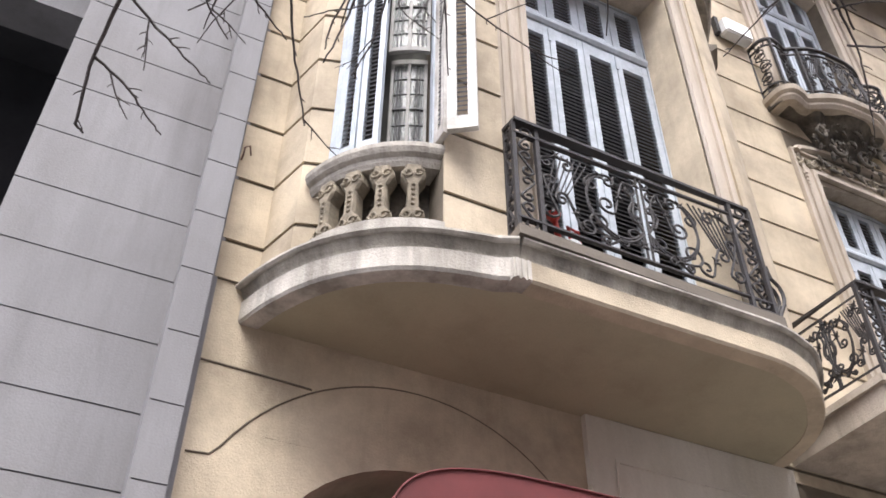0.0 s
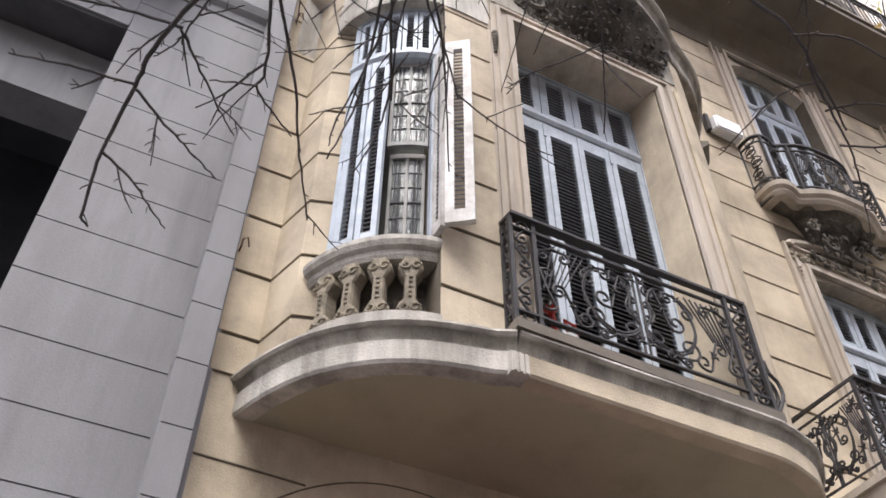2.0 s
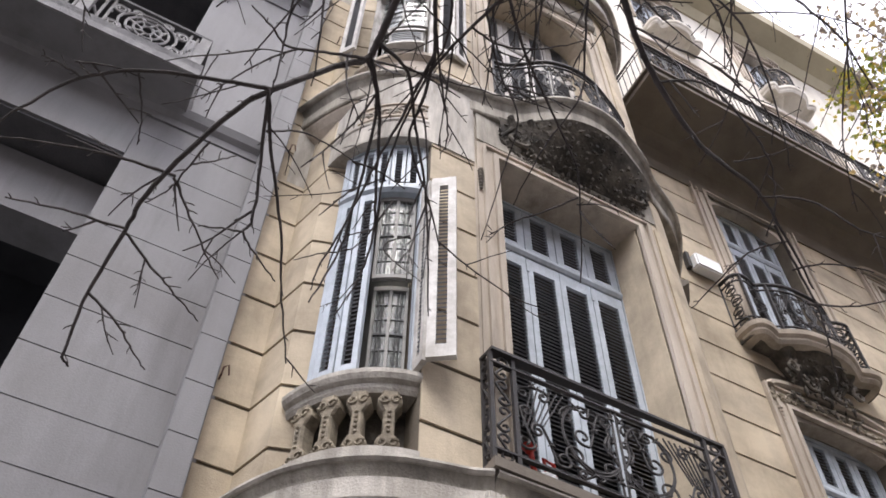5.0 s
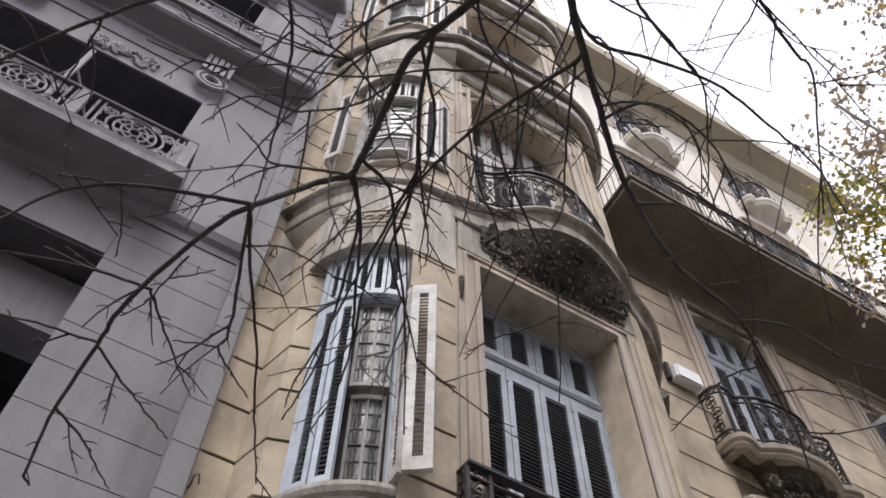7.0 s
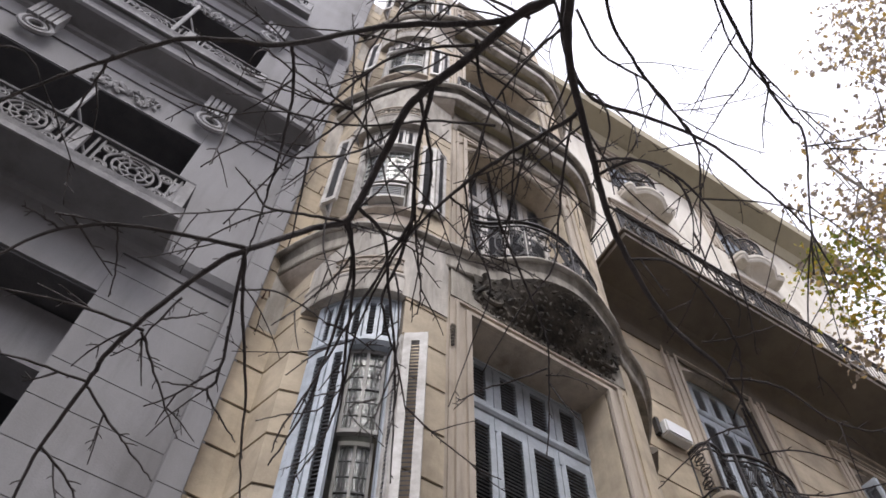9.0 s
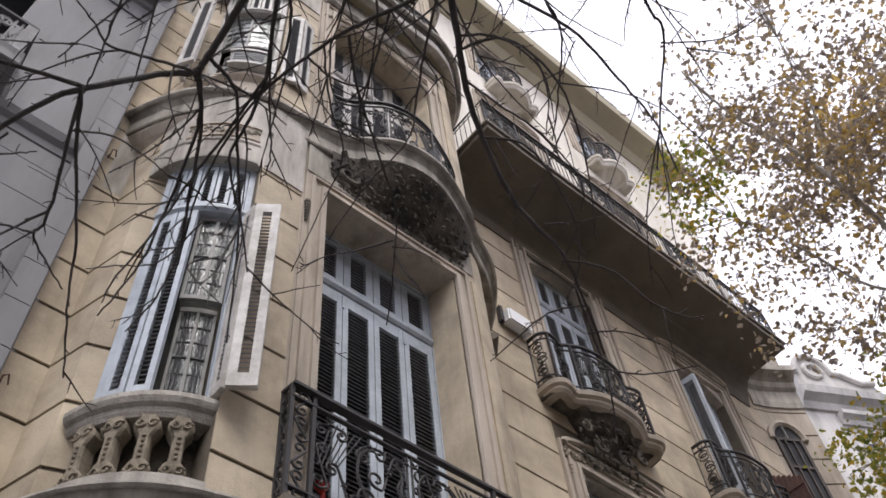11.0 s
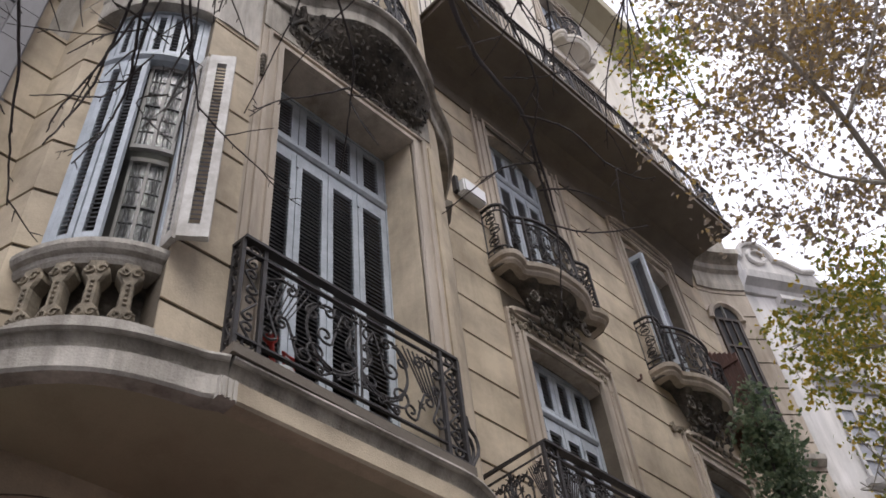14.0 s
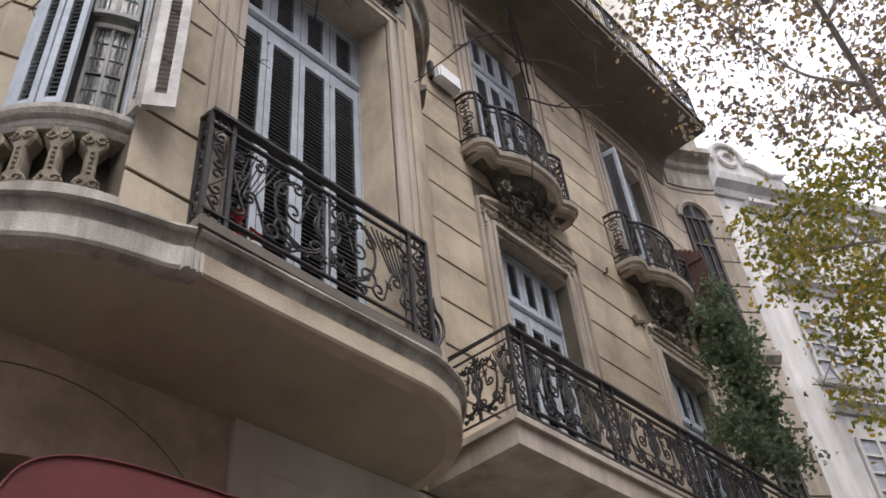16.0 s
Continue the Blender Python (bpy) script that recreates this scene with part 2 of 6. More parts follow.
def acanthus(bm, at, size):
    """A worn carved leaf or lobe, half sunk in its ground."""
    turn = Euler((random.uniform(-0.5, 0.5), random.uniform(-1.2, 1.2), random.uniform(-0.5, 0.5))).to_matrix().to_4x4()
    stretch = Matrix.Diagonal((0.55 + 0.3 * random.random(), 0.5, 1.1 + 0.5 * random.random(), 1))
    bmesh.ops.create_icosphere(bm, subdivisions=1, radius=size, matrix=Matrix.Translation(at) @ turn @ stretch)


# ---- the plan of the cream house ----
WALL = 4.36          # street face of the cream house
BAYF = 3.43          # front of the bay
EDGE = 0.62          # where it meets the grey house
FLOOR1, FLOOR2, FLOOR3, FLOOR4 = 4.93, 9.62, 14.2, 18.4
COURSE = 0.513
BOW = (1.75, 4.20)   # centre of the bowed window's curve


def bow(a0, a1, r, n=10):
    return arc(BOW, r, a0, a1, n)


RIGHT_CURVE = [(3.98, 3.43), (4.13, 3.49), (4.28, 3.60), (4.41, 3.76), (4.50, 3.95), (4.545, 4.15), (4.555, 4.36)]
LEFT_RETURN = [(0.62, 4.36), (0.88, 4.36), (0.97, 4.05), (1.13, 4.0)]
SLAB1 = smooth_line([(0.80, 4.40), (0.90, 4.11), (1.06, 3.83), (1.30, 3.60), (1.57, 3.46), (1.92, 3.375)], 5) + [Vector((2.03, 3.325)), Vector((3.70, 3.32))] + smooth_line([(3.80, 3.325), (3.96, 3.36), (4.20, 3.46), (4.46, 3.70), (4.60, 3.93), (4.66, 4.20), (4.67, 4.36)], 5)
SLAB2 = smooth_line([(0.69, 4.40), (0.75, 4.26), (0.87, 4.03), (1.01, 3.83), (1.17, 3.68), (1.44, 3.53), (1.69, 3.45), (1.98, 3.42)], 5) + smooth_line([(2.02, 3.40), (2.2, 3.38), (2.42, 3.34), (2.60, 3.23), (2.8, 3.10), (3.05, 3.04), (3.32, 3.06), (3.6, 3.16), (3.85, 3.28), (4.05, 3.42), (4.38, 3.58), (4.56, 3.71), (4.73, 3.89), (4.90, 4.12), (5.05, 4.38)], 4)


SLAB3 = smooth_line([(0.72, 4.40), (0.78, 4.24), (0.90, 4.03), (1.13, 3.74), (1.42, 3.50), (1.72, 3.33), (1.97, 3.22)], 5) + [Vector((2.04, 3.20)), Vector((3.74, 3.20))] + smooth_line([(3.84, 3.21), (4.15, 3.32), (4.5, 3.6), (4.75, 3.95), (4.85, 4.38)], 5)


def wall_boxes(bm, x0, x1, z0, z1, y0, y1, holes):
    """A wall with rectangular openings that go through it."""
    xs = sorted({x0, x1, *(v for h in holes for v in h[:2] if x0 < v < x1)})
    for a, b in zip(xs, xs[1:]):
        mid = (a + b) / 2
        cuts = sorted((h[2], h[3]) for h in holes if h[0] < mid < h[1])
        z = z0
        for lo, hi in cuts + [(z1, z1)]:
            if lo > z:
                box(bm, a, b, y0, y1, z, min(lo, z1))
            z = max(z, hi)


def courses(parent, x0, x1, z0, z1, y, holes, mat, pitch=COURSE, base=5.215, proud=0.014, gap=0.032):
    """Rusticated courses, one slab of render each, with open joints between them."""
    k = math.floor((z0 - base) / pitch)
    while base + k * pitch < z1:
        lo, hi = max(z0, base + k * pitch + gap / 2), min(z1, base + (k + 1) * pitch - gap / 2)
        k += 1
        if hi - lo < 0.03:
            continue
        cuts = sorted((h[0], h[1]) for h in holes if h[2] < hi - 0.02 and h[3] > lo + 0.02)
        x = x0
        for a, b in cuts + [(x1, x1)]:
            if a - x > 0.04:
                bm = bmesh.new()
                box(bm, x, min(a, x1), y - proud, y - 0.001, lo, hi)
                wpart("course", bm, mat, parent)
            x = max(x, b)


def curved_courses(parent, pts, z0, z1, mat, pitch=COURSE, base=5.215, proud=0.014, gap=0.032):
    k = math.floor((z0 - base) / pitch)
    while base + k * pitch < z1:
        lo, hi = max(z0, base + k * pitch + gap / 2), min(z1, base + (k + 1) * pitch - gap / 2)
        k += 1
        if hi - lo < 0.03:
            continue
        bm = bmesh.new()
        ribbon(bm, pts, 0.001, proud, lo, hi)
        wpart("course", bm, mat, parent)


# ground
bm = bmesh.new()
box(bm, -400, 400, -400, 400, -0.4, -0.15)
tagged(part("road", bm, ASPHALT), "grey asphalt street surface", "road", kind="structure")
bm = bmesh.new()
box(bm, -40, 60, -1.2, 4.9, -0.2, 0.0)
pavement = tagged(part("pavement", bm, PAVING), "grey cement pavement along the houses", "pavement", kind="structure")

# openings of the flat facade: x0, x1, z0, z1
HOLES = [
    (6.18, 7.46, FLOOR1, 8.24), (9.33, 10.45, FLOOR1, 8.02),
    (6.22, 7.50, FLOOR2, 12.35), (9.20, 10.40, FLOOR2, 12.1),
    (6.2, 7.4, FLOOR3, 17.2), (9.2, 10.4, FLOOR3, 17.2),
    (6.3, 7.4, FLOOR4 + 0.3, 20.6), (9.2, 10.3, FLOOR4 + 0.3, 20.6),
]
bm = bmesh.new()
wall_boxes(bm, 4.46, 11.5, 4.45, 21.2, WALL, WALL + 0.5, HOLES)
facade = tagged(part("wall_facade", bm, GROOVE), "cream rusticated stucco street wall with shuttered windows", "wall", kind="structure")
SURR = [(a - 0.27, b + 0.27, c, d + 0.27) for a, b, c, d in HOLES]
courses(facade, 4.572, 11.5, 4.6, 12.9, WALL, SURR, STUCCO)
bm = bmesh.new()
box(bm, 11.5, 13.15, WALL - 0.014, WALL + 0.5, 14.0, 21.0)
wall_boxes(bm, 4.572, 11.5, 12.9, 21.0, WALL - 0.014, WALL - 0.001, SURR)
wpart("upper_render", bm, UPPER, facade, "pale sunless render of the upper storeys")

# ground storey under the bay
bm = bmesh.new()
wall_boxes(bm, EDGE + 0.01, 4.54, 0.0, 4.93, WALL, WALL + 0.5, [(1.03, 2.87, 0, 4.01)])
box(bm, 4.54, 11.5, WALL, WALL + 0.5, 0.0, 4.44)
curve = [(1.03, 3.09)] + arc((1.95, 3.09), 0.92, 178, 2, 24) + [(2.87, 3.09)]
prof = curve + [(2.87, 4.01), (1.03, 4.01)]
fv = [bm.verts.new((x, WALL + 0.002, z)) for x, z in prof]
bv = [bm.verts.new((x, WALL + 0.5, z)) for x, z in prof]
bm.faces.new(fv)
bm.faces.new(bv[::-1])
for i in range(len(prof)):
    bm.faces.new((fv[i], fv[(i + 1) % len(prof)], bv[(i + 1) % len(prof)], bv[i]))
ground_wall = tagged(part("wall_ground_storey", bm, STUCCO), "cream stucco ground storey wall with an arched doorway", "wall", kind="structure")
bm = bmesh.new()
tube(bm, [(x, WALL - 0.001, z) for x, z in [(0.66, 3.84), (0.78, 3.85)] + arc((1.9, 3.26), 1.25, 149, 20, 28)], 0.006, 6, 0.003)
wpart("arch_joint", bm, GROOVE, ground_wall)
bm = bmesh.new()
tube(bm, [(0.64, WALL - 0.001, 4.38), (0.9, WALL - 0.001, 4.375), (1.27, WALL - 0.001, 4.36)], 0.007, 6)
wpart("joint", bm, GROOVE, ground_wall)
bm = bmesh.new()
box(bm, 3.05, 4.75, WALL - 0.05, WALL - 0.001, 2.2, 4.66)
box(bm, 3.24, 4.6, WALL - 0.062, WALL - 0.05, 4.36, 4.385)
box(bm, 3.24, 3.265, WALL - 0.062, WALL - 0.05, 2.4, 4.36)
wpart("panelled_pier", bm, UPPER, ground_wall, "plain panelled pale pier")
# near-black sheet in place of unlit rooms
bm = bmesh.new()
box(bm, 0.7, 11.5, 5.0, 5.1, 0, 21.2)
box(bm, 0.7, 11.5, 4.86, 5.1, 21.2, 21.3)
tagged(part("wall_interior", bm, DARK), "dark sheet standing for the unlit rooms behind the windows", "wall", kind="structure")

# bay walls, storey by storey; over the bowed windows the wall runs on in one sweep to the pier
HEAD_LINE = [(0.70, 4.345), (0.868, 4.345), (0.965, 4.045)] + bow(200, 258, 0.80, 14) + [(1.72, 3.40), (2.02, 3.405)]


def bay_storey(n, z0, z1, head, door_head):
    bm = bmesh.new()
    ribbon(bm, LEFT_RETURN, -0.4, 0.0, z0, z1)
    left = tagged(part("wall_bay_left_%d" % n, bm, GROOVE), "cream rusticated stucco strip beside the bowed window", "wall", kind="structure")
    curved_courses(left, LEFT_RETURN, z0, z1, STUCCO)
    bm = bmesh.new()
    ribbon(bm, [(1.62, BAYF), (2.02, BAYF)], -0.40, 0.0, z0, z1)
    pier = tagged(part("wall_bay_pier_%d" % n, bm, GROOVE), "cream rusticated stucco pier between two windows", "wall", kind="structure")
    curved_courses(pier, [(1.62, BAYF), (2.02, BAYF)], z0, head + 0.1, STUCCO)
    bm = bmesh.new()
    ribbon(bm, HEAD_LINE, -0.26, 0.0, head, z1)
    tagged(part("wall_bay_head_%d" % n, bm, PALE, smooth=False), "curved stucco head above the bowed window", "wall", kind="structure")
    bm = bmesh.new()
    ribbon(bm, RIGHT_CURVE, -0.3, 0.0, z0, z1)
    ribbon(bm, [(3.72, BAYF), (3.975, BAYF)], -0.4, -0.002, z0, z1)
    right = tagged(part("wall_bay_right_%d" % n, bm, GROOVE, smooth=False), "curved stucco wall returning from the bay", "wall", kind="structure")
    curved_courses(right, RIGHT_CURVE[3:], z0, z1, STUCCO)
    bm = bmesh.new()
    ribbon(bm, RIGHT_CURVE[:4], 0.001, 0.016, z0, z1)
    ribbon(bm, [(3.72, BAYF), (3.975, BAYF)], 0.0, 0.012, z0, z1)
    wpart("plain_render", bm, STUCCO, right)
    bm = bmesh.new()
    ribbon(bm, [(2.02, BAYF), (3.72, BAYF)], -0.4, 0.0, door_head, z1)
    ribbon(bm, [(2.02, BAYF), (2.25, BAYF)], -0.4, 0.0, z0, door_head)
    front = tagged(part("wall_bay_front_%d" % n, bm, TRIM), "stucco wall round the balcony door", "wall", kind="structure")
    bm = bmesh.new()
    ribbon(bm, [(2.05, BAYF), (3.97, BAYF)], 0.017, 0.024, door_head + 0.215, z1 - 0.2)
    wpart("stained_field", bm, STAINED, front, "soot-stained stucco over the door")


bay_storey(1, 4.935, 9.5, 8.35, 8.57)
bay_storey(2, 9.5, 14.1, 12.6, 13.0)
bay_storey(3, 14.1, 18.3, 17.0, 17.2)
bay_storey(4, 18.3, 21.2, 20.6, 20.7)

# dark crescent moulding added as the shaded sliver where curved wall meets facade
bm = bmesh.new()
sweep(bm, RIGHT_CURVE[2:6], [(0.0, 8.26), (0.03, 8.26), (0.085, 8.30), (0.085, 8.34), (0.0, 8.37)])
tagged(part("trim_shade_crescent", bm, GRIME_SHADE), "added dark crescent standing for the shaded sliver of the curved bay wall", "trim", kind="structure")

# floor slabs of the bay
def slab(name, line, z0, z1, profile, label, right=4.6, under_mat=SOFFIT):
    bm = bmesh.new()
    prism(bm, [(p[0], p[1] + 0.05) for p in line] + [(right, 4.9), (0.9, 4.9)], z0, z1 - 0.02)
    under = part(name, bm, under_mat)
    tagged(under, label, "balcony slab", kind="structure")
    for nm, prof, mat in profile:
        bm = bmesh.new()
        sweep(bm, line, prof)
        part(nm, bm, mat, under)
    return under


def edge(z0, z1, deep=1.0, f=0.52, c=0.80, tone=PALE, mid=SOOT_SHADE):
    """Fascia, cove coloured dark as the lip's shadow, and lip of a floor edge."""
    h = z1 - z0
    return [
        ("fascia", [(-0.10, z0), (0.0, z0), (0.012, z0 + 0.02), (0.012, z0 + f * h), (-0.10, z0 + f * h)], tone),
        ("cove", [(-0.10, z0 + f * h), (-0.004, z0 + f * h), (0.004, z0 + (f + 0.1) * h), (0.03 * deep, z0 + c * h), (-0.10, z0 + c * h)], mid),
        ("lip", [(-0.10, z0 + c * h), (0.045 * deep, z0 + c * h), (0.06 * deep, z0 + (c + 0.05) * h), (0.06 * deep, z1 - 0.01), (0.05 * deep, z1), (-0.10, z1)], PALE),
    ]


under = slab("bay_slab_1", SLAB1, 4.665, FLOOR1, [], "cream bay floor slab with a plain soffit and weathered edge")
for line, tone, f, c in (([p for p in SLAB1 if p[0] < 2.031], PALE, 0.55, 0.86), ([p for p in SLAB1 if p[0] > 2.029], STUCCO, 0.52, 0.86)):
    for nm, prof, mat in edge(4.66, 4.93, 1.0, f, c, tone, STAINED):
        bm = bmesh.new()
        sweep(bm, line, prof)
        part(nm, bm, mat, under)
# underside coloured darker than the first slab's, as painted shade
slab("bay_slab_2", SLAB2, 9.3, FLOOR2, edge(9.27, 9.62, 1.5, 0.5, 0.84, STAINED, STAINED), "weathered serpentine balcony slab", 4.9, GRIME_SHADE)
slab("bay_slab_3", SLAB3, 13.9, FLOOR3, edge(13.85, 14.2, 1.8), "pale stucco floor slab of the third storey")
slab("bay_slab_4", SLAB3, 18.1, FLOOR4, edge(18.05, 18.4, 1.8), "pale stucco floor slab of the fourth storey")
# deep coves under the curved ends of the upper slabs
for n, (line, z) in enumerate((([p for p in SLAB2 if p[0] < 1.99], 9.30), ([p for p in SLAB3 if p[0] < 1.98], 13.90), ([p for p in SLAB3 if p[0] < 1.98], 18.10))):
    bm = bmesh.new()
    sweep(bm, line, [(-0.26, z), (-0.005, z), (-0.02, z - 0.06), (-0.07, z - 0.13), (-0.14, z - 0.20), (-0.20, z - 0.25), (-0.26, z - 0.28)])
    tagged(part("slab_cove_%d" % (n + 2), bm, TRIM), "curved stucco cove under the floor slab", "trim", kind="structure")
# ribbed corner block where the curved and straight edges meet
bm = bmesh.new()
box(bm, 1.975, 2.085, 3.304, 3.42, 4.657, 4.79)
for x in (1.985, 2.02, 2.055):
    box(bm, x, x + 0.018, 3.292, 3.304, 4.657, 4.785)
tagged(part("slab_corner_block", bm, PALE), "small ribbed block on the slab edge", "trim", kind="structure")

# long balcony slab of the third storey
# its dark colour holds the shade of the soffit
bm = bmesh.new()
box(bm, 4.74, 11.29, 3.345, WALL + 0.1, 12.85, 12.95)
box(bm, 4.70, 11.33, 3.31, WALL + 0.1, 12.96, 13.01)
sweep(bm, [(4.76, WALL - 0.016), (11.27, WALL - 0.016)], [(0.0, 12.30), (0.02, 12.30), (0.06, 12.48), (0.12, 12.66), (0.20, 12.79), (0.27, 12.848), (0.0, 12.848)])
tagged(part("long_balcony_slab", bm, GRIME_SHADE), "long cream balcony slab with shade put into its plain soffit colour", "balcony slab", kind="structure")

# cornice and roof edge
bm = bmesh.new()
sweep(bm, [(4.0, WALL), (12.9, WALL)], [(-0.3, 20.9), (0.05, 20.9), (0.2, 21.1), (0.65, 21.25), (0.7, 21.5), (-0.3, 21.6)])
tagged(part("roof_cornice", bm, SOFFIT), "deep shaded roof cornice", "cornice", kind="structure")

# right lower balcony slab
bm = bmesh.new()
box(bm, 4.81, 11.3, 3.455, WALL + 0.05, 4.72, 4.90)
box(bm, 4.78, 11.3, 3.42, WALL + 0.05, 4.90, 4.955)
tagged(part("lower_balcony_slab", bm, TRIM), "pale weathered stucco balcony slab", "balcony slab", kind="structure")

# grey house
bm = bmesh.new()
wall_boxes(bm, -12, 0.42, 0.0, 25.0, WALL, WALL + 0.5, [(-5.5, -0.55, 0, 7.75), (-5.2, -0.47, 8.70, 11.0), (-5.2, -0.47, 12.5, 14.9)])
grey = tagged(part("wall_grey_house", bm, GREY_DARK), "grey rendered wall of the neighbouring house with horizontal joints", "wall", kind="structure")
courses(grey, -0.55, 0.42, 0, 8.4, WALL, [], GREY, 0.4175, 4.805, 0.012, 0.010)
bm = bmesh.new()
box(bm, 0.424, 0.585, 4.19, WALL + 0.5, 0, 25)
strip = tagged(part("wall_grey_strip", bm, GREY_DARK), "narrow grey pilaster strip between the houses", "wall", kind="structure")
courses(strip, 0.421, 0.588, 0, 25, 4.19, [], GREY, 0.4175, 4.805, 0.012, 0.009)
k = 0
while 4.805 + 0.4175 * k < 24.5:
    bm = bmesh.new()
    z = 4.805 + 0.4175 * k
    box(bm, 0.412, 0.4235, 4.18, WALL - 0.014, z + 0.006, z + 0.4175 - 0.006)
    wpart("course", bm, GREY, strip)
    k += 1
bm = bmesh.new()
box(bm, 0.412, 0.4235, 4.18, WALL - 0.014, 0, 4.80)
wpart("course", bm, GREY, strip)
bm = bmesh.new()
box(bm, 0.588, EDGE + 0.02, WALL - 0.012, WALL + 0.5, 0, 25)
wpart("gap_filler", bm, GREY, strip)

# ---- windows and shutters ----
def lerp2(a, b, d):
    """The point d metres from a towards b in the plan."""
    a, b = Vector(a), Vector(b)
    return a + (b - a).normalized() * d


def plate(bm, a, b, u0, u1, o0, o1, z0, z1):
    ribbon(bm, [lerp2(a, b, u0), lerp2(a, b, u1)], o0, o1, z0, z1)


def louvres(bm, a, b, u0, u1, z0, z1, step=0.042):
    n = max(1, int((z1 - z0) / step))
    for i in range(n):
        z = z0 + (i + 0.5) * (z1 - z0) / n
        sweep(bm, [lerp2(a, b, u0), lerp2(a, b, u1)], [(-0.014, z + 0.010), (-0.010, z + 0.015), (0.013, z - 0.009), (0.009, z - 0.014)])


def shutter_leaf(owner, a, b, z0, z1, paint, stile=0.06, rail=0.09, mid=False, name="shutter_leaf"):
    """A louvred leaf between two points of the plan: stiles and rails round dark louvres."""
    w = (Vector(b) - Vector(a)).length
    bm = bmesh.new()
    plate(bm, a, b, 0.004, stile, -0.02, 0.02, z0, z1)
    leaf = wpart(name, bm, paint, owner)
    bm = bmesh.new()
    plate(bm, a, b, w - stile, w - 0.004, -0.02, 0.02, z0, z1)
    wpart("stile", bm, paint, leaf)
    cuts = [z0, z1] if not mid else [z0, z0 + (z1 - z0) * 0.36, z1]
    for i, z in enumerate(cuts):
        lo = z if i == 0 else (z - rail if i == len(cuts) - 1 else z - rail / 2)
        bm = bmesh.new()
        plate(bm, a, b, stile, w - stile, -0.018, 0.018, lo, lo + rail)
        wpart("rail", bm, paint, leaf)
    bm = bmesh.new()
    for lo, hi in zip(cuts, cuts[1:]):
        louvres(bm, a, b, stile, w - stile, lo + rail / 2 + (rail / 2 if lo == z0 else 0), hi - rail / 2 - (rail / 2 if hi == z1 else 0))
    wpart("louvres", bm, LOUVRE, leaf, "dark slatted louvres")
    return leaf


def flat_window(x0, x1, y, z0, zt, z1, label, paint=SHUTTER, leaves=4, group=""):
    """A tall shuttered door: frame, transom bar, four closed leaves and short louvred lights above the bar."""
    win = thing("shuttered_window", ((x0 + x1) / 2, y, z0), label, "window", group)
    f = 0.05
    for n, (p, q) in enumerate(((x0, x0 + f), (x1 - f, x1))):
        bm = bmesh.new()
        box(bm, p, q, y - 0.03, y + 0.05, z0, z1)
        wpart("jamb", bm, paint, win)
    bm = bmesh.new()
    box(bm, x0 + f, x1 - f, y - 0.03, y + 0.05, z1 - f, z1)
    wpart("head", bm, paint, win)
    bm = bmesh.new()
    sweep(bm, [(x0 + f, y), (x1 - f, y)], [(-0.05, zt - 0.05), (0.03, zt - 0.05), (0.05, zt - 0.02), (0.05, zt + 0.01), (0.03, zt + 0.05), (-0.05, zt + 0.05)])
    wpart("transom_bar", bm, paint, win)
    w = (x1 - x0 - 2 * f) / leaves
    for i in range(leaves):
        a = (x0 + f + i * w, y)
        b = (x0 + f + (i + 1) * w, y)
        shutter_leaf(win, a, b, z0 + 0.02, zt - 0.06, paint, w * 0.175, 0.14)
        shutter_leaf(win, a, b, zt + 0.06, z1 - f - 0.01, paint, w * 0.24, 0.05, False, "transom_light")
        if i % 2 == 0:
            for z in (z0 + 0.9, zt - 0.25):
                bm = bmesh.new()
                box(bm, b[0] - 0.012, b[0] + 0.012, y - 0.032, y - 0.02, z, z + 0.16)
                wpart("hinge", bm, paint, win)
    return win


def architrave(name, x0, x1, z0, z1, y, widths, label, mat=TRIM):
    """Nested mouldings round an opening, on three sides."""
    bm = bmesh.new()
    off = 0.0
    for w, proud in widths:
        box(bm, x0 - off - w, x0 - off, y - proud, y - 0.002, z0, z1 + off)
        box(bm, x1 + off, x1 + off + w, y - proud, y - 0.002, z0, z1 + off)
        box(bm, x0 - off - w, x1 + off + w, y - proud, y - 0.002, z1 + off, z1 + off + w)
        off += w
    return tagged(part(name, bm, mat), label, "trim", kind="structure")


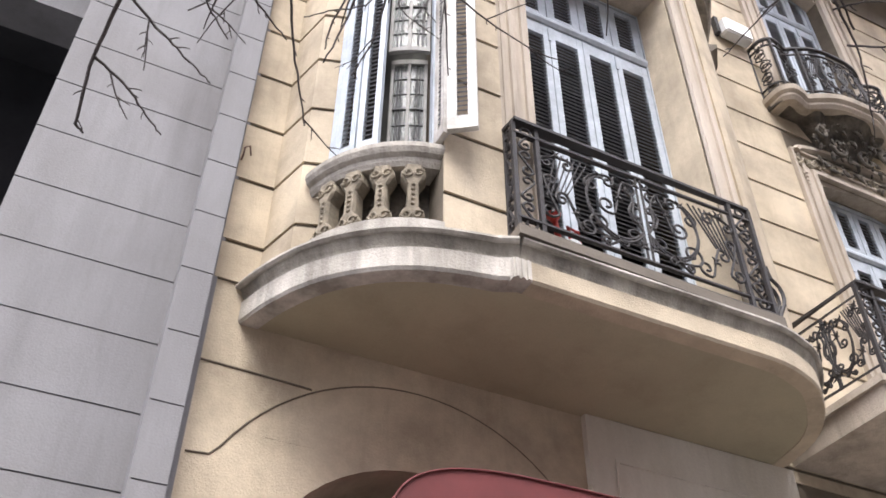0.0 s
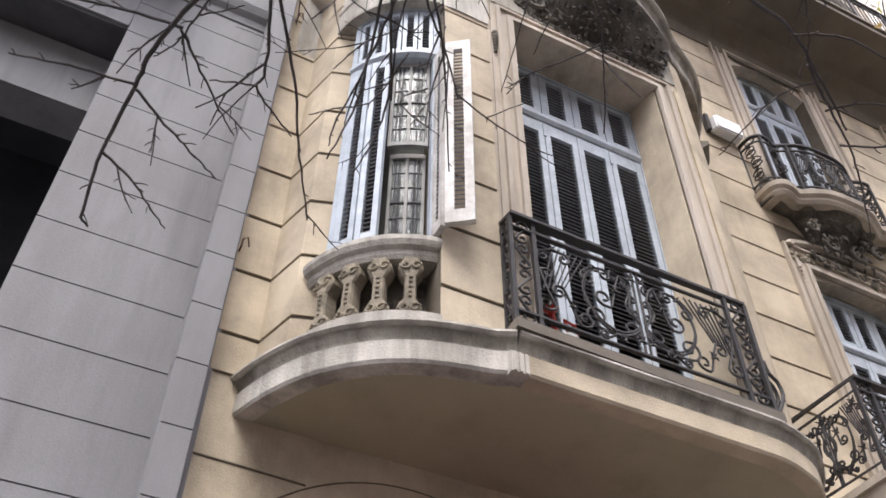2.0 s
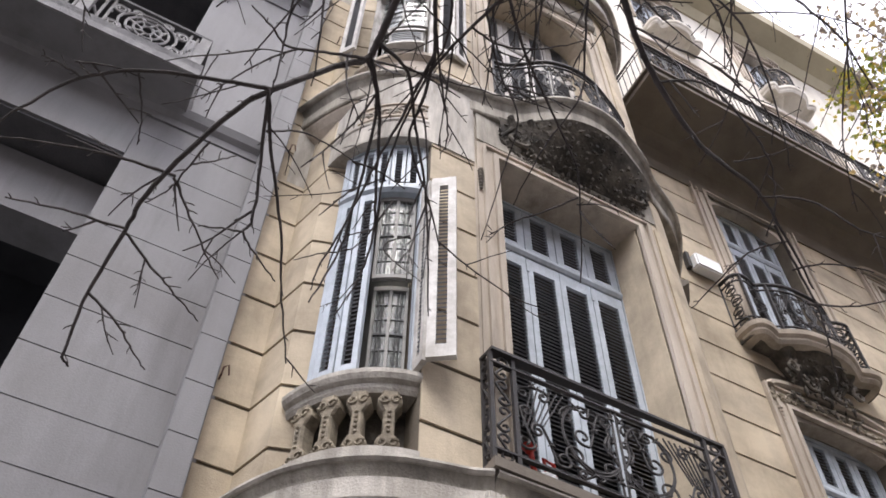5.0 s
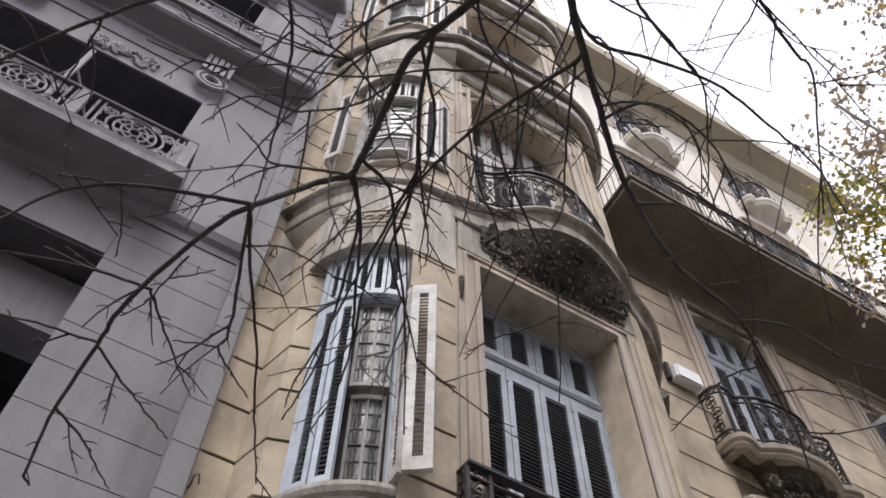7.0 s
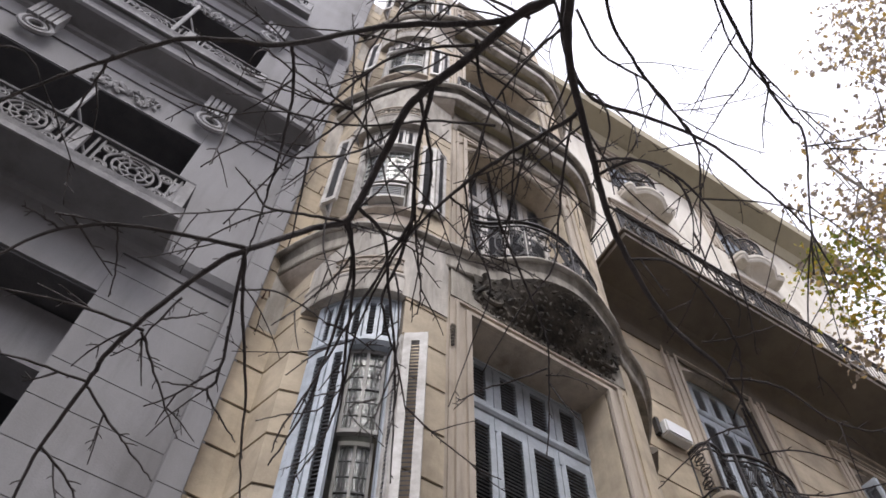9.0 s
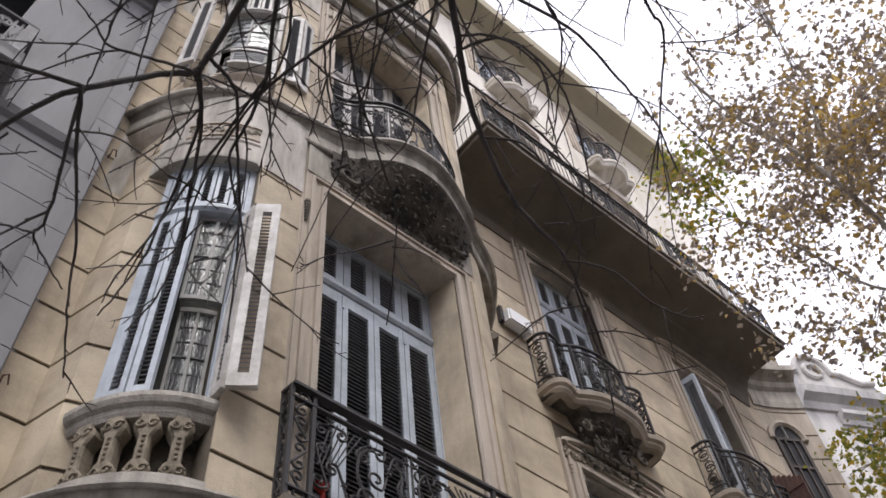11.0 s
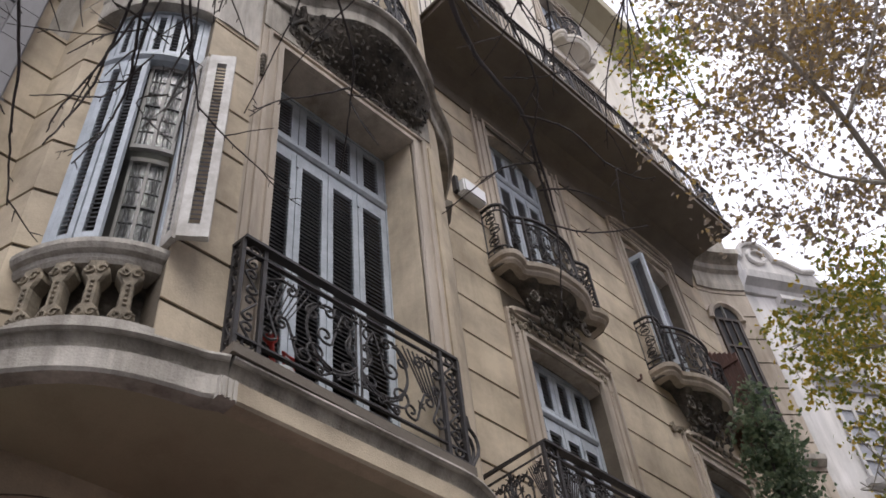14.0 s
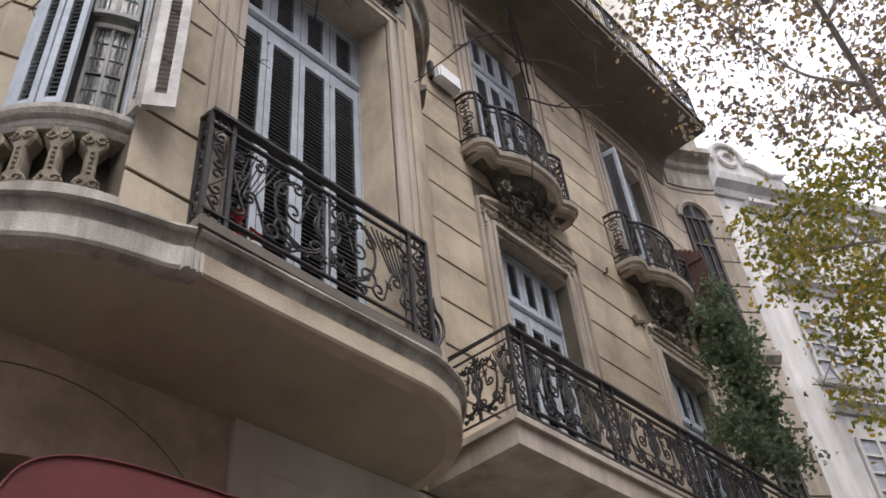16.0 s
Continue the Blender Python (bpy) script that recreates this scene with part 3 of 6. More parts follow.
MOULD = [(0.05, 0.055), (0.09, 0.03), (0.03, 0.05), (0.07, 0.025), (0.03, 0.06)]
for i, (a, b, c, d) in enumerate(HOLES):
    architrave("trim_window_%d" % (i + 1), a, b, c, d, WALL, MOULD, "moulded stucco surround of a tall window", TRIM)
    flat_window(a, b, WALL + 0.20, c, d - 0.72 if d - c > 2.3 else d - 0.5, d - 0.02, "tall blue-grey louvred shutters closed in a deep reveal", group="facade windows")
    bm = bmesh.new()
    rise = 0.12 if i < 2 else 0.26
    prof = [(a + (b - a) * q / 14, d - rise + rise * 0.97 * (1 - (2 * q / 14 - 1) ** 2)) for q in range(15)] + [(b, d), (a, d)]
    fv = [bm.verts.new((x, WALL + 0.004, z)) for x, z in prof]
    bv = [bm.verts.new((x, WALL + 0.165, z)) for x, z in prof]
    bm.faces.new(fv)
    bm.faces.new(bv[::-1])
    for q in range(len(prof)):
        bm.faces.new((fv[q], fv[(q + 1) % len(prof)], bv[(q + 1) % len(prof)], bv[q]))
    tagged(part("trim_arched_head_%d" % (i + 1), bm, TRIM), "shallow arched stucco head of a window opening", "trim", kind="structure")
    bm = bmesh.new()
    m, h = (a + b) / 2, (b - a) / 2 + 0.2
    tube(bm, [(m + h * math.cos(math.pi * (1 - q / 16)), WALL - 0.05, d + 0.24 + 0.16 * math.sin(math.pi * q / 16)) for q in range(17)], 0.045, 7)
    tagged(part("trim_eyebrow_%d" % (i + 1), bm, TRIM), "shallow arched moulding over a window", "trim", kind="structure")
    bm = bmesh.new()
    for s in (-1, 1):
        x = a - 0.16 if s < 0 else b + 0.16
        for k in range(5):
            bmesh.ops.create_icosphere(bm, subdivisions=1, radius=0.026 - 0.003 * k, matrix=Matrix.Translation((x, WALL - 0.045, d - 0.05 - 0.055 * k)))
    tagged(part("trim_husks_%d" % (i + 1), bm, TRIM), "small carved husk drops on a window surround", "trim", kind="structure")

# bay doors behind the iron balconies
for n, (z0, zt, z1, lab) in enumerate(((FLOOR1 + 0.05, 7.90, 8.60, "tall blue-grey louvred balcony shutters, all four leaves closed"), (FLOOR2, 12.2, 13.0, "white-framed louvred balcony shutters of the second storey"), (FLOOR3, 16.6, 17.2, "pale louvred balcony shutters of the third storey"), (FLOOR4 + 0.3, 20.2, 20.7, "pale louvred attic shutters"))):
    flat_window(2.33, 3.71, 3.77, z0, zt, z1, lab, SHUTTER if n == 0 else WHITE, group="bay balcony doors")
    head = (8.57, 13.0, 17.2, 20.7)[n]
    architrave("trim_bay_door_%d" % (n + 1), 2.25, 3.72, z0, head, BAYF, [(0.05, 0.05), (0.07, 0.02), (0.03, 0.045), (0.05, 0.015)], "moulded stucco surround of the balcony door", TRIM)
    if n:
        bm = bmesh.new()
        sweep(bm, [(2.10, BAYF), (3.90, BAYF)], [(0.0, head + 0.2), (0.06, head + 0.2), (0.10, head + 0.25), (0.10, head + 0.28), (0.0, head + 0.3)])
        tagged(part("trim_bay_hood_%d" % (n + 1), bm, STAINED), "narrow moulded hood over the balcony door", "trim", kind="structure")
    if n:
        rise, x0, x1 = 0.42, 2.25, 3.72
        ring = [(x0 + (x1 - x0) * q / 16, head - rise + rise * 0.98 * (1 - (2 * q / 16 - 1) ** 2) ** 0.7) for q in range(17)]
        prof = ring + [(x1, head), (x0, head)]
        bm = bmesh.new()
        fv = [bm.verts.new((x, BAYF + 0.004, z)) for x, z in prof]
        bv = [bm.verts.new((x, BAYF + 0.30, z)) for x, z in prof]
        bm.faces.new(fv)
        bm.faces.new(bv[::-1])
        for q in range(len(prof)):
            bm.faces.new((fv[q], fv[(q + 1) % len(prof)], bv[(q + 1) % len(prof)], bv[q]))
        tagged(part("trim_bay_arch_%d" % (n + 1), bm, STUCCO), "arched stucco head of a balcony door", "trim", kind="structure")
        bm = bmesh.new()
        for out, rad in ((0.03, 0.03), (0.15, 0.022)):
            tube(bm, [(x + (x - 3.0) * out / 0.75, BAYF - 0.03, z + out) for x, z in ring], rad, 6)
        tagged(part("trim_bay_archivolt_%d" % (n + 1), bm, TRIM), "arched moulding over a balcony door", "trim", kind="structure")
    # broad pilaster ribs on the right of the door, and a splayed reveal
    bm = bmesh.new()
    for x, w, p in ((3.93, 0.05, 0.03),):
        box(bm, x, x + w, BAYF - p, BAYF - 0.003, z0, head + 0.1)
    prism(bm, [(3.66, 3.80), (3.712, BAYF + 0.006), (3.728, BAYF + 0.006), (3.728, 3.84)], z0, head - 0.003)
    tagged(part("trim_bay_reveal_%d" % (n + 1), bm, STUCCO), "stucco reveal of the balcony door", "trim", kind="structure")


# ---- the bowed window ----
def bow_pt(a, r):
    return (BOW[0] + r * math.cos(radians(a)), BOW[1] + r * math.sin(radians(a)))


def bow_window(sill, bar, head, label, open_left):
    r = 0.70
    c = bow_pt(232, r)
    win = thing("bowed_window", (c[0], c[1], sill), label, "window", "bowed windows")
    paint = SHUTTER if not open_left else WHITE
    for a0, a1 in ((203, 207), (256, 260)):
        bm = bmesh.new()
        ribbon(bm, bow(a0, a1, r, 3), -0.06, 0.03, sill, head)
        wpart("jamb", bm, paint, win)
    bm = bmesh.new()
    sweep(bm, bow(203, 260, r, 16), [(-0.06, bar - 0.04), (0.02, bar - 0.04), (0.05, bar - 0.01), (0.05, bar + 0.02), (0.02, bar + 0.05), (-0.06, bar + 0.05)])
    wpart("transom_bar", bm, paint, win, smooth=False)
    bm = bmesh.new()
    ribbon(bm, bow(203, 260, r, 12), -0.10, 0.03, head - 0.03, head + 0.02)
    wpart("head", bm, paint, win)
    for i in range(5):
        a = 207 + 49 * i / 5
        shutter_leaf(win, bow_pt(a, r), bow_pt(a + 9.8, r), bar + 0.06, head - 0.035, paint, 0.034, 0.05, False, "transom_light")
    # leaded sashes
    g0 = 207 if open_left else 231
    for name, z0, z1, off in (("lower_sash", sill + 0.02, (sill + bar) / 2 - 0.02, -0.125), ("upper_sash", (sill + bar) / 2 - 0.02, bar - 0.04, -0.045)):
        bm = bmesh.new()
        ribbon(bm, bow(g0, 255, r + off, 12), -0.02, 0.01, z0, z0 + 0.04)
        ribbon(bm, bow(g0, 255, r + off, 12), -0.02, 0.012, z1 - 0.045, z1)
        for a in (g0, (g0 + 255) / 2 - 1, 253):
            ribbon(bm, bow(a, a + 2, r + off, 2), -0.018, 0.009, z0 + 0.04, z1 - 0.045)
        sash = wpart(name, bm, SASH, win, "worn painted sash frame")
        bm = bmesh.new()
        ribbon(bm, bow(g0 + 2, 253, r + off, 12), -0.006, -0.002, z0 + 0.04, z1 - 0.045)
        pane = wpart("pane", bm, GLASS, sash, "clear leaded glass")
        pane.visible_shadow = False
        bm = bmesh.new()
        span = 253 - g0 - 2
        zs = [z0 + 0.04 + (z1 - z0 - 0.085) * k / 6 for k in range(1, 6)]
        for k, z in enumerate(zs):
            tube(bm, [(*bow_pt(g0 + 2 + span * j / 8, r + off), z) for j in range(9)], 0.011 if k == 2 else 0.0055, 4)
        for j in (1, 2, 4, 6, 7):
            a = g0 + 2 + span * j / 8
            tube(bm, [(*bow_pt(a, r + off), z0 + 0.04), (*bow_pt(a, r + off), z1 - 0.05)], 0.0055, 4)
        for k in range(len(zs) - 1):
            for a in (g0 + 2 + span * 0.25, g0 + 2 + span * 0.75):
                zc, h = (zs[k] + zs[k + 1]) / 2, min(0.05, (zs[k + 1] - zs[k]) * 0.3)
                tube(bm, [(*bow_pt(a + da * span / 12, r + off), zc + dz * h) for da, dz in ((-1, 0), (-0.5, 1), (0.5, 1), (1, 0), (0.5, -1), (-0.5, -1), (-1, 0))], 0.003, 4)
        wpart("lead_cames", bm, LEAD, sash, "thin dark lead cames")
    bm = bmesh.new()
    ribbon(bm, bow(205, 258, r - 0.19, 10), -0.02, 0.0, sill, head)
    wpart("curtain", bm, CURTAIN, win, "pale net curtain behind the glass")
    if not open_left:
        shutter_leaf(win, bow_pt(207, r + 0.015), bow_pt(219, r + 0.015), sill + 0.01, bar - 0.05, paint, 0.042, 0.09)
        shutter_leaf(win, bow_pt(219, r + 0.015), bow_pt(231, r + 0.015), sill + 0.01, bar - 0.05, paint, 0.042, 0.09)
        shutter_leaf(win, (1.595, 3.475), (1.60, 3.345), sill + 0.01, bar - 0.05, WHITE, 0.042, 0.09)
        shutter_leaf(win, (1.60, 3.345), (1.755, 3.235), sill + 0.01, bar - 0.05, WHITE, 0.062, 0.11)
    else:
        shutter_leaf(win, (0.93, 4.02), (0.80, 3.90), sill + 0.01, bar - 0.05, WHITE, 0.042, 0.09)
        shutter_leaf(win, (0.80, 3.90), (0.90, 3.76), sill + 0.01, bar - 0.05, WHITE, 0.042, 0.09)
        shutter_leaf(win, (1.64, 3.42), (1.80, 3.36), sill + 0.01, bar - 0.05, WHITE, 0.042, 0.09)
        shutter_leaf(win, (1.80, 3.36), (1.95, 3.40), sill + 0.01, bar - 0.05, WHITE, 0.042, 0.09)
    return win


bow_window(5.62, 7.68, 8.36, "curved leaded window with two blue-grey shutters closed and one white shutter folded open", False)
bow_window(10.16, 12.0, 12.6, "curved leaded window with white shutters folded open on both sides", True)
bow_window(15.0, 16.5, 17.0, "curved leaded window of the third storey with open white shutters", True)
bow_window(19.1, 20.2, 20.6, "curved leaded attic window with open white shutters", True)

# aprons, sills and mouldings of the bow
def bow_ring(name, r, profile, mat, label, a0=196, a1=260.5):
    bm = bmesh.new()
    sweep(bm, bow(a0, a1, r, 20), profile)
    return tagged(part(name, bm, mat), label, "trim", kind="structure")


# first apron is coloured dark to hold the shade of the recess
bow_ring("bow_apron_1", 0.60, [(-0.1, 4.93), (0.0, 4.93), (0.0, 5.46), (-0.1, 5.46)], SOOT_SHADE, "recessed curved wall behind the balusters")
bow_ring("bow_coping", 0.70, [(-0.22, 5.44), (0.04, 5.44), (0.055, 5.47), (0.06, 5.50), (0.085, 5.52), (0.10, 5.555), (0.10, 5.59), (-0.22, 5.60)], PALE, "curved weathered coping over the balusters", 194, 261)
bow_ring("bow_plinth", 0.70, [(-0.14, 4.92), (0.10, 4.92), (0.10, 4.985), (-0.14, 4.985)], PALE, "curved plinth under the balusters", 194, 261)
for n, (lo, hi) in enumerate(((9.6, 10.14), (14.2, 14.98), (18.4, 19.08))):
    bow_ring("bow_apron_%d" % (n + 2), 0.72, [(-0.2, lo), (0.0, lo), (0.0, hi - 0.1), (0.06, hi - 0.06), (0.06, hi), (-0.2, hi)], TRIM, "curved stucco apron under a bowed window")
for n, h in enumerate((8.36, 12.6, 17.0, 20.6)):
    bm = bmesh.new()
    sweep(bm, HEAD_LINE[2:-2], [(-0.02, h - 0.012), (0.012, h - 0.012), (0.016, h + 0.01), (0.016, h + 0.25), (0.028, h + 0.27), (0.028, h + 0.30), (0.0, h + 0.31)])
    tagged(part("bow_archivolt_%d" % (n + 1), bm, PALE), "pale curved band over the bowed window", "trim", kind="structure")
    bm = bmesh.new()
    ribbon(bm, bow(214, 256, 0.80, 14), 0.0, 0.012, h + 0.345, h + 0.57)
    for lo, hi in ((0.34, 0.36), (0.555, 0.575)):
        ribbon(bm, bow(213, 257, 0.80, 14), 0.0, 0.026, h + lo, h + hi)
    plaque = tagged(part("bow_plaque_%d" % (n + 1), bm, TRIM), "weathered carved relief plaque over the bowed window", "trim", kind="structure")
    bm = bmesh.new()
    for side in (-1, 1):
        for k in range(4):
            mid, rad = 235 + side * (3.5 + 5.0 * k), 0.055 - 0.007 * k
            tube(bm, [(*bow_pt(mid + side * math.degrees(rad * (1 - 0.75 * q / 16) * math.cos(0.7 * q / 2) / 0.85), 0.816), h + 0.455 + (0.02 if k % 2 else -0.02) + rad * (1 - 0.75 * q / 16) * math.sin(0.7 * q / 2)) for q in range(17)], 0.013, 5, 0.006)
    for k in range(34):
        acanthus(bm, (*bow_pt(random.uniform(216, 254), 0.812), h + 0.455 + random.uniform(-0.075, 0.075)), 0.012 + 0.014 * random.random())
    wpart("relief", bm, STAINED, plaque, "worn carved foliage")


# ---- balusters ----
def baluster(a):
    c = bow_pt(a, 0.71)
    d = Vector((c[0] - BOW[0], c[1] - BOW[1])).normalized()
    ob = thing("baluster", (c[0], c[1], 4.985), "carved stucco baluster with scrolled ends and a beaded waist", "baluster", "balusters under the bowed window")
    outline = [(0.0, 0.050), (0.03, 0.066), (0.075, 0.070), (0.11, 0.055), (0.13, 0.036), (0.30, 0.033), (0.33, 0.050), (0.37, 0.072), (0.41, 0.070), (0.435, 0.052), (0.455, 0.052)]
    bm = bmesh.new()
    side = Vector((-d.y, d.x))
    rings = []
    for z, w in outline:
        rings.append([bm.verts.new((side.x * s * w * k + d.x * o, side.y * s * w * k + d.y * o, z)) for s, k, o in ((-1, 1, -0.05), (-1, 1, 0.03), (-1, 0.75, 0.048), (1, 0.75, 0.048), (1, 1, 0.03), (1, 1, -0.05))])
    for p, q in zip(rings, rings[1:]):
        for i in range(6):
            bm.faces.new((p[i], p[(i + 1) % 6], q[(i + 1) % 6], q[i]))
    bm.faces.new(rings[0])
    bm.faces.new(rings[-1])
    part("shaft", bm, BALUSTER, ob)
    for z in (0.06, 0.385):
        for s in (-1, 1):
            bm = bmesh.new()
            pts = []
            for k in range(15):
                t = k / 14
                ang, rr = s * (0.4 + 2.2 * math.pi * t), 0.032 * (1 - 0.75 * t)
                p = Vector((0, 0, z)) + Vector((side.x, side.y, 0)) * (s * 0.032 + rr * math.cos(ang) * s) + Vector((d.x, d.y, 0)) * 0.052
                pts.append((p.x, p.y, p.z + rr * math.sin(ang)))
            tube(bm, pts, 0.008, 5)
            part("scroll", bm, BALUSTER, ob)
    for k in range(5):
        bm = bmesh.new()
        bmesh.ops.create_icosphere(bm, subdivisions=1, radius=0.015, matrix=Matrix.Translation((d.x * 0.047, d.y * 0.047, 0.145 + 0.037 * k)))
        part("bead", bm, BALUSTER, ob)
    return ob


for a in (206, 220, 234, 248):
    baluster(a)


# ---- wrought-iron balconies ----
def rail_map(line):
    pts = [Vector((p[0], p[1])) for p in line]
    run = [0.0]
    for p, q in zip(pts, pts[1:]):
        run.append(run[-1] + (q - p).length)

    def at(u, z, out=0.0):
        u = min(max(u, 0.0), run[-1])
        i = max(k for k in range(len(run)) if run[k] <= u + 1e-9)
        i = min(i, len(pts) - 2)
        d = (pts[i + 1] - pts[i])
        t = (u - run[i]) / max(d.length, 1e-9)
        p = pts[i] + d * t
        d.normalize()
        return (p.x + d.y * out, p.y - d.x * out, z)
    return at, run[-1]


def scroll_curve(a, ra, b, rb, side=1, s_shape=False, turns=1.3, bulge=0.0):
    """A wrought C- or S-scroll between two curled ends, in metres along and up the panel."""
    a, b = Vector(a), Vector(b)
    th = math.atan2(b.y - a.y, b.x - a.x)
    n = th + side * math.pi / 2
    m = 14
    out = []
    for i in range(m + 1):
        t = i / m
        ang, rr = n + side * 2 * math.pi * turns * (1 - t), ra * (0.22 + 0.78 * t)
        out.append(a + Vector((math.cos(ang), math.sin(ang))) * rr)
    if s_shape:
        out.append((a + b) / 2)
        for i in range(m + 1):
            t = i / m
            ang, rr = n + math.pi + side * 2 * math.pi * turns * t, rb * (1 - 0.78 * t)
            out.append(b + Vector((math.cos(ang), math.sin(ang))) * rr)
    else:
        out.append((a + b) / 2 + Vector((math.cos(n), math.sin(n))) * ((ra + rb) / 2 + bulge))
        for i in range(m + 1):
            t = i / m
            ang, rr = n - side * 2 * math.pi * turns * t, rb * (1 - 0.78 * t)
            out.append(b + Vector((math.cos(ang), math.sin(ang))) * rr)
    return smooth_line(out, 2)


# kind, first end, its radius, second end, its radius, side, bulge; ends as shares of half the width and of the height
LYRE = [
    ("C", (0.13, 0.24), 0.10, (0.45, 0.26), 0.12, -1, 0.02), ("S", (0.12, 0.80), 0.085, (0.36, 0.52), 0.10, 1, 0.0),
    ("C", (0.32, 0.82), 0.07, (0.50, 0.70), 0.075, 1, 0.03), ("S", (0.58, 0.16), 0.09, (0.80, 0.38), 0.075, -1, 0.0),
    ("C", (0.72, 0.82), 0.07, (0.92, 0.78), 0.06, 1, 0.02), ("S", (0.90, 0.56), 0.06, (0.92, 0.20), 0.08, 1, 0.0),
    ("C", (0.07, 0.46), 0.05, (0.07, 0.62), 0.045, -1, 0.03), ("S", (0.24, 0.10), 0.045, (0.40, 0.08), 0.045, 1, 0.0),
]


def lyre_panel(owner, at, u0, u1, z0, z1, r=0.0095, mat=IRON, dense=True):
    """One panel of mirrored scrollwork with slanting bars at the ends."""
    mid, half, h = (u0 + u1) / 2, (u1 - u0) / 2, z1 - z0
    for s in (-1, 1):
        bm = bmesh.new()
        for kind, a, ra, b, rb, side, bulge in LYRE:
            k = min(h, half)
            line = scroll_curve((a[0] * half, a[1] * h), ra * k * 1.05, (b[0] * half, b[1] * h), rb * k * 1.05, side, kind == "S", 1.2, bulge * k)
            tube(bm, [at(mid + s * p.x, z0 + min(max(p.y, 0.0), h)) for p in line], r, 5)
        for o in (0.0, 0.035):
            tube(bm, [at(mid + s * p.x * half, z0 + p.y * h) for p in smooth_line([(0.02, 0.30 + o), (0.14, 0.17 + o), (0.30, 0.13 + o), (0.46, 0.24 + o), (0.55, 0.45 + o), (0.53, 0.68 + o), (0.44, 0.84)], 5)], r, 5)
        tube(bm, [at(mid + s * p.x * half, z0 + p.y * h) for p in smooth_line([(0.03, 0.34), (0.10, 0.50), (0.09, 0.70), (0.16, 0.86), (0.25, 0.90), (0.27, 0.82), (0.22, 0.79)], 4)], r * 1.1, 5)
        tube(bm, [at(mid + s * 0.025 * half, z0), at(mid + s * 0.03 * half, z0 + h * 0.5), at(mid + s * 0.025 * half, z0 + h)], r, 5)
        if dense:
            for k in range(6):
                tube(bm, [at(mid + s * half * (0.52 + 0.06 * k), z0 + h * 0.93), at(mid + s * half * (0.74 + 0.04 * k), z0 + h * (0.46 - 0.02 * k))], r * 0.7, 4)
        for cu, cv in ((0.29, 0.12), (0.24, 0.66), (0.41, 0.84), (0.69, 0.27), (0.83, 0.90), (0.05, 0.15), (0.05, 0.90)):
            p = Vector(at(mid + s * cu * half, z0 + cv * h))
            for k in range(4):
                ang = 0.8 + 1.57 * k
                q = Vector(at(mid + s * cu * half + 0.042 * math.cos(ang), z0 + cv * h + 0.042 * math.sin(ang), 0.012))
                tube(bm, [p, (p + q) / 2 + Vector((0, -0.008, 0)), q], r * 1.35, 4, r * 0.35)
        wpart("scrollwork", bm, mat, owner)


def post_panel(owner, at, u0, u1, z0, z1, r=0.0085, mat=IRON):
    w, h = u1 - u0, z1 - z0
    bm = bmesh.new()
    n = 4
    for i in range(n):
        s = 1 if i % 2 else -1
        line = scroll_curve((w * 0.5, h * (i + 0.22) / n), w * 0.27, (w * 0.5, h * (i + 0.78) / n), w * 0.27, s, True, 0.9)
        tube(bm, [at(u0 + min(max(p.x, 0.0), w), z0 + p.y) for p in line], r, 5)
    wpart("scrollwork", bm, mat, owner)


def bar_post(owner, at, u, z0, z1, w=0.014, mat=IRON):
    bm = bmesh.new()
    p = at(u, z0)
    box(bm, p[0] - w, p[0] + w, p[1] - w, p[1] + w, z0, z1)
    wpart("post", bm, mat, owner)


def railing(line, z0, z1, cells, label, group="", mat=IRON, r=0.0085, name="balcony_railing"):
    """An iron railing along a plan line; cells: (kind, from, to) as shares of its length."""
    at, length = rail_map(line)
    c = at(length / 2, z0)
    ob = thing(name, c, label, "railing", group)
    for nm, lo, hi, w in (("top_rail", z1 - 0.024, z1, 0.018), ("upper_bar", z1 - 0.12, z1 - 0.105, 0.009), ("lower_bar", z0 + 0.11, z0 + 0.125, 0.009), ("bottom_rail", z0 + 0.02, z0 + 0.04, 0.013)):
        bm = bmesh.new()
        ribbon(bm, line, -w, w, lo, hi)
        wpart(nm, bm, mat, ob)
    ends = sorted({round(e * length, 4) for _, a, b in cells for e in (a, b)})
    for u in ends:
        bar_post(ob, at, u, z0, z1 - 0.02, mat=mat)
    for kind, a, b in cells:
        if kind == "lyre":
            lyre_panel(ob, at, a * length, b * length, z0 + 0.125, z1 - 0.12, r, mat)
        elif kind == "post":
            post_panel(ob, at, a * length, b * length, z0 + 0.05, z1 - 0.03, r, mat)
        elif kind == "bars":
            k = max(2, int((b - a) * length / 0.09))
            for i in range(1, k):
                bm = bmesh.new()
                u = (a + (b - a) * i / k) * length
                tube(bm, [at(u, z0 + 0.04), at(u, z1 - 0.02)], r * 0.9, 5)
                wpart("bar", bm, mat, ob)
    return ob


# first-storey bay balcony, with the raised kerb it stands on
L1 = [(2.03, 3.42), (2.03, 3.32), (3.85, 3.32), (3.87, 3.43)]
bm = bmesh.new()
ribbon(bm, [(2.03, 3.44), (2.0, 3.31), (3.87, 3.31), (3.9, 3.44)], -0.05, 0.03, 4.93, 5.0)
tagged(part("balcony_kerb", bm, GRIME_SHADE), "stained grey stucco kerb under the iron railing", "trim", kind="structure")
railing(L1, 5.0, 5.93, [("post", 0.0, 0.05), ("post", 0.05, 0.13), ("lyre", 0.13, 0.86), ("post", 0.86, 0.945), ("post", 0.945, 1.0)], "black wrought-iron balcony railing with lyre scrolls and slanting bars", "bay railings", r=0.0088)
